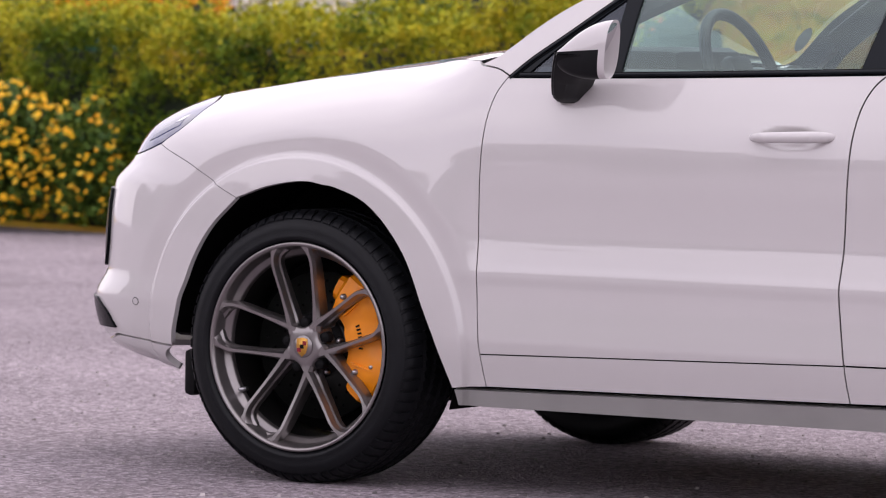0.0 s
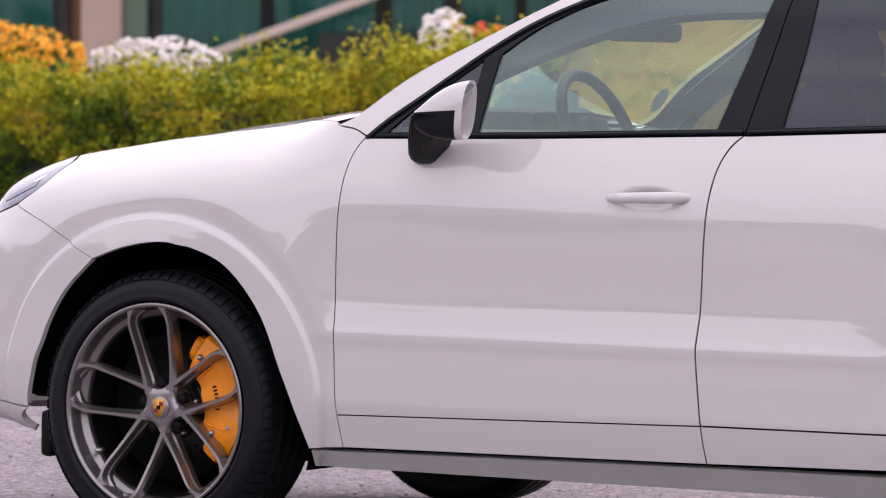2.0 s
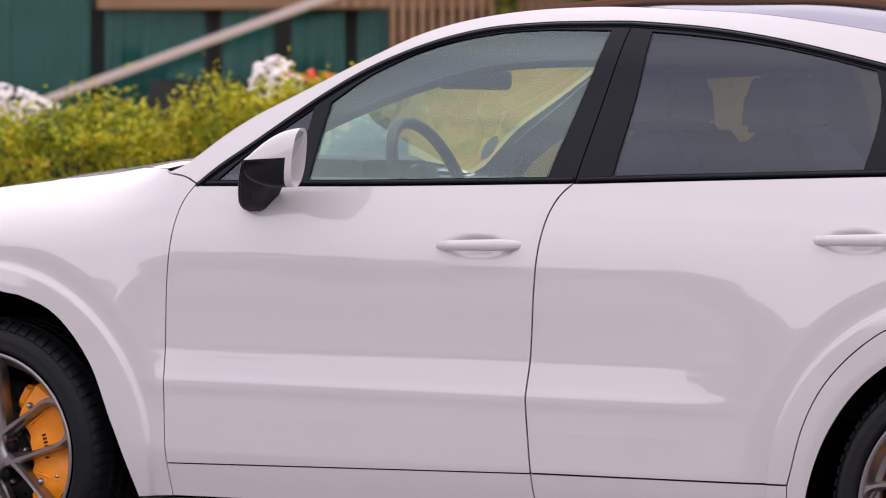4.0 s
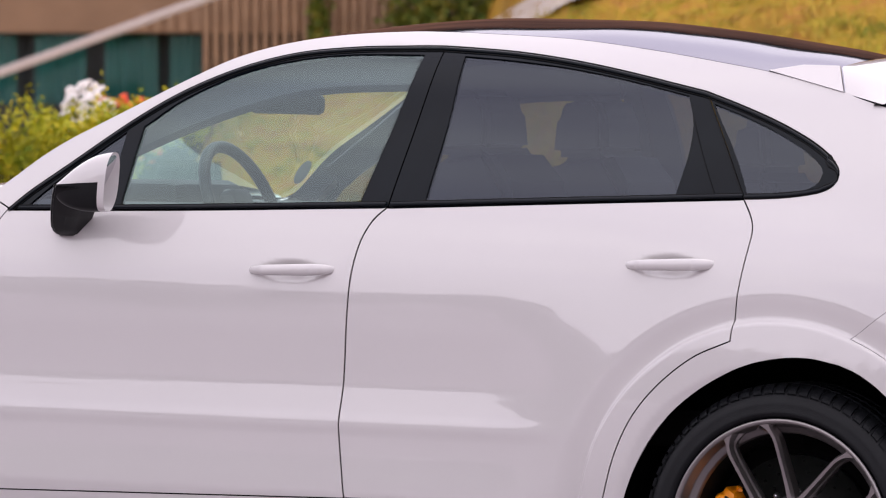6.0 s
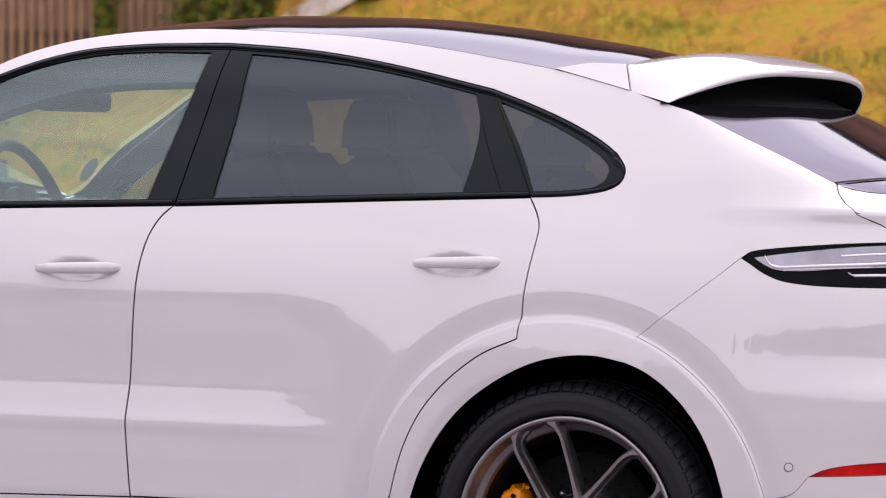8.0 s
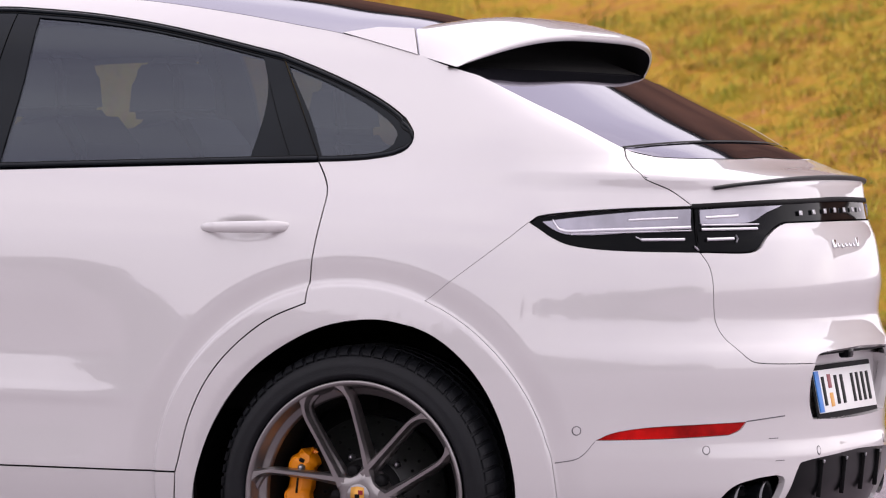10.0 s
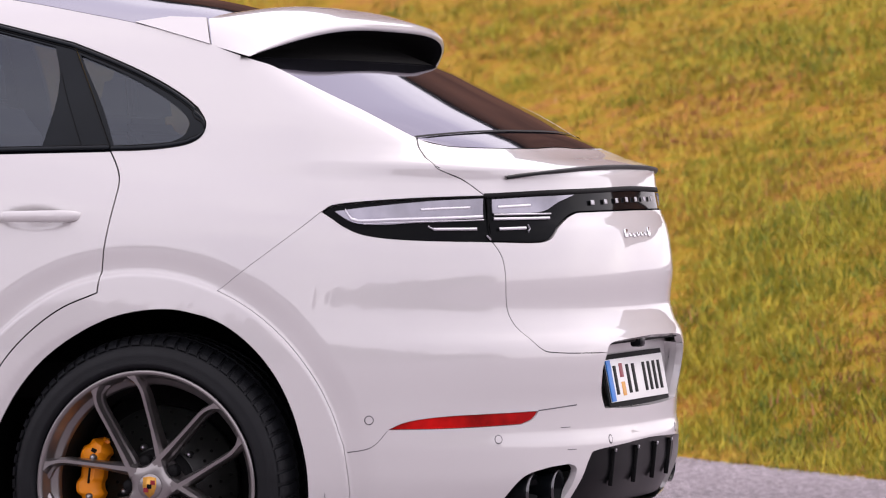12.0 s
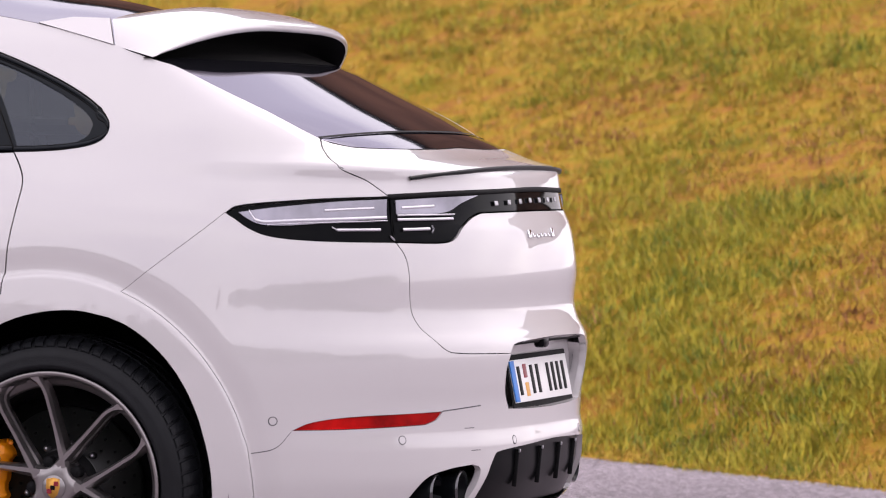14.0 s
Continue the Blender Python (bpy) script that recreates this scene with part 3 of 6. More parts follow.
LIP_RADIUS = curve([(-8, 0.432), (19, 0.440), (32, 0.450), (46, 0.460), (60, 0.464), (71, 0.458), (84, 0.443), (98, 0.426), (114, 0.409), (130, 0.401), (146, 0.399), (160, 0.402), (172, 0.411), (188, 0.432)])
CREST = ring(0.530, 68, -8)
LIP = [ring(LIP_RADIUS(68 - 76 * i / 13), 68 - 76 * i / 13, 0, 2)[0] for i in range(14)]
SEAM_R = SEAM_R[:2] + [CREST[0]]
ARCH_R = [LIP[0]]
for a in range(78, 189, 11):
    r = LIP_RADIUS(a)
    ARCH_R.append((AXLES[1][0] + r * math.cos(radians(a)), AXLES[1][1] + r * math.sin(radians(a))))
panel("side_frame", outline(WIN_QUARTER, GAP_C, GAP_C2, [(2.408, 0.415), (2.401, 0.318)], [(2.401, 0.318), ARCH_R[-1]], list(reversed(ARCH_R)), LIP, [LIP[-1], CREST[-1]], list(reversed(CREST)), list(reversed(SEAM_R)), list(reversed(LAMP_TOP)), list(reversed(TAIL_TOP)),
      list(reversed(RAIL_REAR)), list(reversed(RAIL)), [(0.527, 1.166), (0.588, 1.157), (0.628, 1.139)], WIN_TOP), PAINT, car, grid=(0.014, 0.011), gap=0.0008)

# rear bumper, tailgate, light bar, rear window
EXHAUST = outline([(3.833, 0.327), (3.894, 0.409), (3.975, 0.434), (4.063, 0.442)], [(4.063, 0.442), (4.097, 0.429), (4.081, 0.373), (4.049, 0.324)], [(4.049, 0.324), (3.833, 0.327)])
DIFFUSER = [(4.091, 0.324), (4.115, 0.383), (4.158, 0.455), (4.202, 0.472), (4.435, 0.482), (MID, 0.485)]
left = spline(list(reversed(SEAM_R))) + spline(LAMP_LOW)[1:] + spline(TAIL_LOW)[1:]
NOTCH = [(4.220, 0.716), (4.204, 0.682), (4.211, 0.625), (4.245, 0.575)]
rear_left = spline(CREST[::-1]) + left[1:] + spline(NOTCH)[1:] + spline([(4.245, 0.575), (4.40, 0.570), (MID, 0.568)])[1:-1]
bumper_loop = rear_left + [(2 * MID - s, z) for s, z in reversed(rear_left)]
REFLECTOR = outline([(3.535, 0.534), (3.589, 0.555), (3.705, 0.569), (3.957, 0.578)], [(3.957, 0.578), (3.938, 0.558), (3.902, 0.546)], [(3.902, 0.546), (3.699, 0.538), (3.535, 0.534)])
twin = lambda loop: [(2 * MID - s, z) for s, z in reversed(loop)]
DIFF_LOOP = [q for q in spline(DIFFUSER)] + [(2 * MID - s, z) for s, z in reversed(spline(DIFFUSER)[:-1])]
panel("rear_bumper", bumper_loop, PAINT, car, both=False, holes=[EXHAUST, twin(EXHAUST), REFLECTOR, twin(REFLECTOR), DIFF_LOOP], grid=(0.018, 0.012), gap=0.0004)
panel("rear_diffuser", DIFF_LOOP, SHELL_GLOSS, car, both=False, inset=0.014, gap=0.0, label="black rear diffuser insert")
panel("exhaust_surround", EXHAUST, SHELL, car, inset=0.05, gap=-0.004)
panel("rear_reflector", REFLECTOR, RED_LENS, car, inset=0.004, gap=0.001, label="red rear reflector strip")
BAR_TOP = [(3.819, 1.105), (4.147, 1.119), (4.538, 1.122), (MID, 1.127)]
BAR_LOW = [(3.819, 0.997), (3.998, 0.999), (4.067, 1.038), (4.147, 1.066), (4.240, 1.071), (MID, 1.073)]
t_top = [(3.782, 1.247), (3.824, 1.236), (3.918, 1.229), (4.283, 1.228), (MID, 1.232)]
tl = list(reversed(spline(BAR_TOP))) + list(reversed(spline(TAIL_TOP)))[1:] + spline(t_top)[1:]
panel("tailgate_top", tl + [(2 * MID - s, z) for s, z in reversed(tl[1:-1])], PAINT, car, both=False)
ll = list(reversed(spline(BAR_LOW))) + spline(TAIL_LOW)[1:] + spline([(4.220, 0.716), (4.240, 0.735), (4.300, 0.743), (4.440, 0.747), (MID, 0.749)])[1:]
panel("tailgate", ll + [(2 * MID - s, z) for s, z in reversed(ll[1:-1])], PAINT, car, both=False)
light_bar = panel("light_bar", spline(BAR_TOP)[:-1] + [(2 * MID - s, z) for s, z in reversed(spline(BAR_TOP))] + [(2 * MID - s, z) for s, z in spline(BAR_LOW)][0:-1] + list(reversed(spline(BAR_LOW))), SMOKED, car, both=False, inset=0.004, label="smoked full-width rear light bar")
tail_light = panel("tail_light", outline(LAMP_TOP, LAMP_LOW, [(3.819, 0.996), (3.819, 1.107)]), SMOKED, car, inset=0.003, label="smoked clear tail light")



# roof, windshield and bonnet: strips between the two rails
def ribbon(stations, lift, sweep, n=24, power=2.2):
    """Bridges left and right edge points (x, y, z) with a cambered strip."""
    vs, fs = [], []
    for (x, y, z), h, sw in zip(stations, lift, sweep):
        for i in range(n + 1):
            u = -1 + 2 * i / n
            c = 1 - abs(u) ** power
            vs.append((x + sw * c, -y * u, z + h * c))
    for k in range(len(stations) - 1):
        for i in range(n):
            a = k * (n + 1) + i
            fs.append((a, a + n + 1, a + n + 2, a + 1))
    return vs, [tuple(reversed(f)) for f in fs]


def rail_points(line, lo, hi, inset=0.0):
    return [skin(s, z, inset) for s, z in spline(line, 0.04) if lo <= s <= hi]


glass_edge = [skin(s, z, 0.004) for s, z in spline([(3.30, 1.4445), (3.46, 1.427), RAIL_REAR[2], RAIL_REAR[3], (RAIL_REAR[4][0], 1.2500)], 0.02)]
glass_lift = [0.020 * (1 - smooth(1.25, 1.34, p[2])) for p in glass_edge]
glass_v, glass_f = ribbon(glass_edge, glass_lift, [3.640 - 2.06 * (p[2] + h - 1.231) - p[0] for p, h in zip(glass_edge, glass_lift)], power=2.5)
add("rear_window", raw(glass_v, glass_f), ROOF_GLASS, car, "dark tinted rear window glass")
# glossy strip below the window's lower seam, down to the painted edge
low_edge = sorted([(q[1], q[0], q[2]) for q in (skin(s, z, 0.003) for s, z in spline(t_top) + [(2 * MID - s, z) for s, z in reversed(spline(t_top)[:-1])])])
seam = glass_v[-25:]
deck_v, deck_f, line_v = [], [], []
for x, y, z in seam:
    foot = (float(np.interp(y, [q[0] for q in low_edge], [q[1] for q in low_edge])), y, float(np.interp(y, [q[0] for q in low_edge], [q[2] for q in low_edge])))
    for t in (0.0, 0.33, 0.67, 1.0):
        deck_v.append((x + (foot[0] - x) * t, y, z + (foot[2] - z) * t + 0.002 * math.sin(math.pi * t)))
    line_v += [(x - 0.004, y, z + 0.0045), (x + 0.006, y, z + 0.0005)]
deck_f = [(i * 4 + j, i * 4 + j + 1, i * 4 + j + 5, i * 4 + j + 4) for i in range(24) for j in range(3)]
add("rear_glass_ledge", raw(deck_v, deck_f), ROOF_GLASS, car, "dark glossy ledge under the rear window")
add("window_seam", raw(line_v, [(2 * i, 2 * i + 1, 2 * i + 3, 2 * i + 2) for i in range(24)]), DARK, car)
roof_edge = rail_points(RAIL, 1.16, 2.95, 0.004)
lift = [0.028 + 0.045 * math.sin(math.pi * min(1, (p[0] - 1.0) / 1.9) * 0.5) for p in roof_edge]
add("roof", raw(*ribbon(roof_edge, lift, [-0.05 * max(0, 1 - (p[0] - 1.16) / 0.4) for p in roof_edge], power=1.65)), ROOF_GLASS, car, "black panoramic glass roof")
shield = rail_points(RAIL, 0.45, 1.17, 0.006)
add("windshield", raw(*ribbon(shield, [0.0 + 0.028 * i / len(shield) for i in range(len(shield))], [-0.24 + 0.19 * i / (len(shield) - 1) for i in range(len(shield))])), GLASS_FRONT, car, "clear windshield")
add("cowl", raw(*ribbon([(0.470, -0.760, 1.160), (0.520, -0.800, 1.158), (0.570, -0.830, 1.166)], [0.02, 0.02, 0.02], [-0.12, -0.16, -0.22])), DARK, car, "black cowl under the windshield")
hood_edge = rail_points(CROWN_LINE, -0.68, 0.52, 0.002)
add("bonnet", raw(*ribbon(hood_edge, [0.002 + 0.038 * smooth(-0.25, 0.30, p[0]) for p in hood_edge], [-0.20 + 0.20 * smooth(-0.5, 0.35, p[0]) for p in hood_edge], power=3)), PAINT, car)

# windows: each door carries its black surround, its glass, the mouldings and the dark joints between them
FRONT_GLASS = [[(0.969, 1.154), (0.974, 1.362)], [(0.974, 1.362), (1.074, 1.440), (1.217, 1.509), (1.370, 1.547), (1.531, 1.562), (1.731, 1.562)], [(1.731, 1.562), (1.714, 1.378), (1.674, 1.174)], [(1.674, 1.174), (0.969, 1.154)]]
CORNER_GLASS = [[(0.690, 1.149), (0.773, 1.226), (0.925, 1.346)], [(0.925, 1.346), (0.925, 1.156)], [(0.925, 1.156), (0.690, 1.149)]]
REAR_GLASS = [[(1.862, 1.184), (1.871, 1.380), (1.853, 1.559)], [(1.853, 1.559), (2.000, 1.548), (2.170, 1.529), (2.340, 1.500), (2.523, 1.461)], [(2.523, 1.461), (2.556, 1.389), (2.564, 1.310), (2.553, 1.208)], [(2.553, 1.208), (1.862, 1.184)]]
QUARTER_GLASS = [[(2.603, 1.440), (2.711, 1.403), (2.815, 1.359), (2.885, 1.321), (2.923, 1.292), (2.937, 1.271), (2.932, 1.250), (2.906, 1.232), (2.848, 1.219), (2.752, 1.208)], [(2.752, 1.208), (2.690, 1.320), (2.603, 1.440)]]
B_JOINT = [(1.784, 1.587), (1.780, 1.379), (1.758, 1.165)]
C_JOINT = [(2.572, 1.473), (2.657, 1.345), (2.744, 1.204)]
panel("window_surround", outline(WIN_TOP[:10], B_JOINT, [(1.760, 1.163), (1.136, 1.144), (0.63, 1.134)]), PILLAR, front_door, inset=0.004, gap=0.0015, label="gloss black window surround", holes=[outline(*FRONT_GLASS), outline(*CORNER_GLASS)])
panel("window_surround", outline(WIN_TOP[9:], C_JOINT, [(2.744, 1.204), (2.273, 1.185), (1.760, 1.163)], B_JOINT[::-1]), PILLAR, rear_door, inset=0.004, gap=0.0015, label="gloss black window surround", holes=[outline(*REAR_GLASS)])
panel("quarter_surround", outline(WIN_QUARTER, C_JOINT[::-1]), PILLAR, car, inset=0.003, gap=0.0015, label="gloss black window surround", holes=[outline(*QUARTER_GLASS)])
for loops, glass, owner, words in ((FRONT_GLASS, GLASS_FRONT, front_door, "clear side glass"), (CORNER_GLASS, GLASS_DARK, front_door, "small dark corner glass"), (REAR_GLASS, GLASS_DARK, rear_door, "dark privacy glass"), (QUARTER_GLASS, GLASS_DARK, car, "dark privacy glass")):
    panel("window_glass", shrink(outline(*loops), -0.006), glass, owner, inset=0.009, gap=0, depth=0, label=words)


# dark inner shell behind the shut lines
for lo, hi, z0, z1 in ((0.50, 2.45, 0.26, 1.13), (2.45, 2.80, 0.86, 1.15), (3.36, 4.20, 0.46, 1.16)):
    panel("inner_shell", outline([(lo, z0), (hi, z0)], [(hi, z0), (hi, z1)], [(hi, z1), (lo, z1)], [(lo, z1), (lo, z0)]), SHELL, car, inset=0.035, gap=0, depth=0, grid=(0.05, 0.04))

panel("pillar_trim", outline(RAIL, RAIL_REAR[:3], [RAIL_REAR[2], (3.288, 1.250), (3.047, 1.210)], [(3.047, 1.210), (2.744, 1.202)], list(reversed(WIN_QUARTER)), list(reversed(WIN_TOP)), [(0.628, 1.137), (0.588, 1.157), (0.527, 1.166)]), HEADLINER, car, inset=0.024, gap=0.004, depth=0)
panel("pillar_lining", outline([(0.78, 1.205), (0.896, 1.279), (1.07, 1.364), (1.27, 1.437), (1.45, 1.474), (1.76, 1.487)], [(1.76, 1.487), (1.76, 1.60)], [(1.76, 1.60), (1.46, 1.60), (1.20, 1.545), (0.90, 1.37), (0.74, 1.27)], [(0.74, 1.27), (0.78, 1.205)]), HEADLINER, car, inset=0.07, gap=0, depth=0.03, label="grey lining of the windshield pillar")
nv, nf = [], []
for s, z in spline(NOTCH, 0.01) + spline([(4.245, 0.575), (4.40, 0.570), (MID, 0.568), (2 * MID - 4.40, 0.570), (2 * MID - 4.245, 0.575)], 0.02)[1:] + [(2 * MID - s, z) for s, z in reversed(spline(NOTCH, 0.01))][1:]:
    a = skin(s, z)
    nv += [a, (a[0] - 0.07, a[1] * 0.985, a[2] + 0.006)]
nf = [(2 * i, 2 * i + 1, 2 * i + 3, 2 * i + 2) for i in range(len(nv) // 2 - 1)]
add("recess_wall", raw(nv, nf), PAINT, car)


# ---- wheels: tyre, rim, spokes, hub, brake ----
def tyre_mesh(radius, half, rim_r):
    prof = [(rim_r - 0.004, -half + 0.020), (rim_r + 0.004, -half + 0.008), (rim_r + 0.010, -half + 0.001), (rim_r + 0.016, -half - 0.002), (rim_r + 0.019, -half), (rim_r + 0.034, -half - 0.002), (radius - 0.042, -half + 0.001),
            (radius - 0.030, -half + 0.008), (radius - 0.020, -half + 0.018), (radius - 0.0115, -half + 0.034), (radius - 0.0060, -half + 0.054), (radius - 0.0050, -0.084)]
    for g in (-0.075, -0.025, 0.025, 0.075):
        prof += [(radius, g - 0.007), (radius - 0.007, g - 0.005), (radius - 0.007, g + 0.005), (radius, g + 0.007)]
    prof += [(radius - 0.0050, 0.084), (radius - 0.0060, half - 0.054), (radius - 0.0115, half - 0.034), (radius - 0.030, half - 0.008), (rim_r + 0.03, half), (rim_r - 0.004, half - 0.02)]
    return lathe(prof, 120)


def spoke(bm, pa, sgn, rim_r, y0, y1):
    """One spoke of a pair: straight from the star of the hub, then a bend towards its twin before it meets the lip."""
    def at(r, degrees):
        a = pa + sgn * radians(degrees)
        return Vector((r * math.cos(a), 0, r * math.sin(a)))
    apex, bend, end = at(0.084, 31.5), at(0.835 * rim_r, 15.5), at(rim_r - 0.006, 10.6)
    start = apex - (bend - apex).normalized() * 0.034
    u, v = (bend - start).normalized(), (end - bend).normalized()
    c0, c1 = bend - u * 0.020, bend + v * 0.016
    path = [start + (c0 - start) * k / 14 for k in range(14)]
    path += [c0 * (1 - q) ** 2 + bend * 2 * q * (1 - q) + c1 * q * q for q in (k / 6 for k in range(6))]
    path += [c1 + (end - c1) * k / 5 for k in range(6)]
    rows, n = [], len(path) - 1
    for i, p in enumerate(path):
        t = p.length / rim_r
        along = (path[min(n, i + 1)] - path[max(0, i - 1)]).normalized()
        side = Vector((-along.z, 0, along.x)) * sgn
        w = 0.0086 + 0.0045 * (1 - smooth(0.2, 0.55, t)) + 0.020 * smooth(0.86, 1.0, t) ** 2
        y = y0 + (y1 - y0) * smooth(0.1, 1.12, t) ** 1.4
        d = 0.058 - 0.016 * t
        # the flank towards the bolt falls away in two steps, the other one is steep
        rows.append([bm.verts.new(p + side * w * k + Vector((0, y + e, 0))) for k, e in ((-0.62, 0.003), (-0.50, 0.0), (0.42, 0.0), (0.60, 0.004), (0.95, 0.012), (1.00, d), (-1.45, d), (-1.40, 0.026), (-0.98, 0.020))])
    for i in range(n):
        for k in range(9):
            bm.faces.new((rows[i][k], rows[i][(k + 1) % 9], rows[i + 1][(k + 1) % 9], rows[i + 1][k]))
    bm.faces.new(rows[0])
    bm.faces.new(list(reversed(rows[-1])))


def hub_star(pa, y):
    """The hub's face: five points that run into the spokes, hollowed where the bolts sit."""
    vs, fs, n = [], [], 100
    rings = ((0.0, 0.0, -0.002), (0.030, 0.0, -0.002), (0.040, 0.002, -0.001), (0.055, 0.013, 0.001), (0.058, 0.014, 0.005), (0.066, 0.012, 0.026), (0.076, 0.008, 0.060))
    for r, wave, dy in rings:
        for i in range(n):
            a = 2 * math.pi * i / n
            c = math.cos(5 * (a - pa - math.pi / 5))
            q = r + wave * c * (0.75 + 0.25 * c)
            vs.append((q * math.cos(a), y + dy, q * math.sin(a)))
    for k in range(len(rings) - 1):
        for i in range(n):
            j = (i + 1) % n
            fs.append((k * n + i, (k + 1) * n + i, (k + 1) * n + j, k * n + j))
    return vs, fs


def wheel(name, x, y_lip, z, pair_angle, radius, width, caliper_angle, side=-1, front=True):
    """A wheel in the car's left side frame; the lip lies at y_lip, -y is outwards."""
    w = new(name)
    w.parent = car
    w.location = (x, 0, z)
    mirror = side > 0
    RR = 0.290
    half = width / 2
    mid = y_lip + half - 0.006

    def put(pname, verts, faces, mat, label="", parent=w):
        if mirror:
            verts, faces = [(a, -b, c) for a, b, c in verts], [tuple(reversed(f)) for f in faces]
        return add(pname, raw(verts, faces), mat, parent, label)

    def putbm(pname, bm, mat, label="", parent=w, sharp=0.6):
        if mirror:
            bmesh.ops.scale(bm, vec=(1, -1, 1), verts=bm.verts)
        return part(pname, bm, mat, parent, label, sharp)
    v, f = tyre_mesh(radius, half, RR)
    put("tyre", [(a, b + mid, c) for a, b, c in v], f, RUBBER, "black road tyre")
    # shoulder blocks of the tread
    bm = bmesh.new()
    for i in range(84):
        a = 2 * math.pi * i / 84
        m = Matrix.Rotation(-a, 4, "Y")
        for yy, ww, tw in ((-0.05, 0.034, 0.35), (0.0, 0.034, -0.4), (0.05, 0.034, 0.35)):
            box(bm, 0, 0, 0, 0.007, ww, 0.0215, m=m @ Matrix.Translation((radius - 0.0028, mid + yy, 0)) @ Matrix.Rotation(tw, 4, "X"))
    shoulder = ((radius + 0.0010, 0.083), (radius - 0.0010, half - 0.054), (radius - 0.0060, half - 0.034), (radius - 0.0148, half - 0.0175), (radius - 0.0222, half - 0.0105))
    for i in range(72):
        for sg in (-1, 1):
            rows = []
            for j, (r, yy) in enumerate(shoulder):
                slant = 0.10 * sg * j / 4
                rows.append([bm.verts.new(((r + lift) * math.cos(q), mid + sg * yy, (r + lift) * math.sin(q))) for q, lift in ((2 * math.pi * (i + e) / 72 + slant * 0.3, l) for e, l in ((0.07, -0.007), (0.12, 0.0), (0.80, 0.0), (0.85, -0.007)))])
            for a, b in zip(rows, rows[1:]):
                for k in range(3):
                    bm.faces.new((a[k], a[k + 1], b[k + 1], b[k]) if sg < 0 else (b[k], b[k + 1], a[k + 1], a[k]))
    putbm("tread", bm, RUBBER)["kind"] = "stuff"
    rim = [(RR, y_lip), (RR - 0.002, y_lip - 0.003), (RR - 0.006, y_lip - 0.004), (RR - 0.0105, y_lip - 0.001), (RR - 0.014, y_lip + 0.008), (RR - 0.019, y_lip + 0.036), (RR - 0.023, y_lip + 0.043),
           (RR - 0.034, y_lip + 0.049), (RR - 0.038, y_lip + 0.056), (RR - 0.039, y_lip + 0.066)]
    put("rim", *lathe(rim, 120), RIM, "satin platinum alloy rim")
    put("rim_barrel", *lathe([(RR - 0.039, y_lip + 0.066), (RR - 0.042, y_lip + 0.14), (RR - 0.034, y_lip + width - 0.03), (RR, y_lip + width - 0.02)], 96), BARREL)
    hub_y = y_lip + 0.036
    for k in range(5):
        bm = bmesh.new()
        for sgn in (-1, 1):
            spoke(bm, radians(pair_angle + 72 * k), sgn, RR, hub_y, y_lip + 0.001)
        putbm("twin_spoke", bm, RIM, "satin platinum alloy twin spoke", sharp=0.35)
    put("hub", *hub_star(radians(pair_angle), hub_y), RIM)
    put("centre_cap", *lathe([(0.0, hub_y - 0.0075), (0.028, hub_y - 0.007), (0.031, hub_y - 0.004)], 40), RIM, "wheel centre cap with a shield shape")
    shield_pts = [(-0.017, 0.022), (0.0, 0.025), (0.017, 0.022), (0.018, 0.0), (0.012, -0.018), (0.0, -0.028), (-0.012, -0.018), (-0.018, 0.0)]
    put("shield", [(a, hub_y - 0.0095, b) for a, b in shield_pts] + [(a, hub_y - 0.005, b) for a, b in shield_pts], [tuple(range(8))] + [(i, i + 8, (i + 1) % 8 + 8, (i + 1) % 8) for i in range(8)], GOLD, "gold shield")
    for qx, qz, mt in ((0.009, 0.010, RED), (-0.009, -0.009, RED), (0.0, 0.0, BLACK_INK)):
        bm = bmesh.new()
        box(bm, qx, hub_y - 0.0095, qz, 0.012, 0.003, 0.011)
        putbm("shield_field", bm, mt)
    for k in range(5):
        a = radians(pair_angle + 72 * k)
        bx, bz = 0.065 * math.cos(a), 0.065 * math.sin(a)
        m = Matrix.Translation((bx, hub_y + 0.016, bz))
        put("wheel_bolt", *lathe([(0.0, -0.006), (0.006, -0.0065), (0.007, -0.005), (0.0135, -0.0055), (0.0145, -0.003), (0.016, 0.02)], 12, m=m), DARK, "black wheel bolt")
    a = radians(pair_angle + 72 * 1 + 25 if not front else pair_angle + 115)
    m = Matrix.Translation(((RR - 0.045) * math.cos(a), y_lip + 0.045, (RR - 0.045) * math.sin(a)))
    put("valve", *lathe([(0.0, -0.016), (0.005, -0.015), (0.005, 0.0), (0.007, 0.001), (0.007, 0.02)], 10, m=m), STEEL)
    # brake
    dr = 0.205 if front else 0.195
    dy = y_lip + 0.125
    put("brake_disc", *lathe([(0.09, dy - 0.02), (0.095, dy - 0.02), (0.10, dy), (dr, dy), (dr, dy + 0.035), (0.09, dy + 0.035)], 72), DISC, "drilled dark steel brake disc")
    put("disc_bell", *lathe([(0.0, dy - 0.035), (0.075, dy - 0.035), (0.090, dy - 0.025), (0.098, dy)], 48), DARK)
    for k in range(10):
        a = radians(36 * k + 12)
        br = 0.082 if front else 0.104
        m = Matrix.Translation((br * math.cos(a), dy - (0.034 if front else 0.012), br * math.sin(a)))
        put("disc_bolt", *lathe([(0.0, -0.008), (0.005, -0.008), (0.006, -0.003), (0.009, 0.0), (0.009, 0.01)], 8, m=m), STEEL)
    # black disc added behind the brake to keep the wheel's depth dark
    put("shade_disc", *lathe([(0.0, dy + 0.05), (0.24, dy + 0.05), (0.245, dy + 0.07)], 48), SHELL)
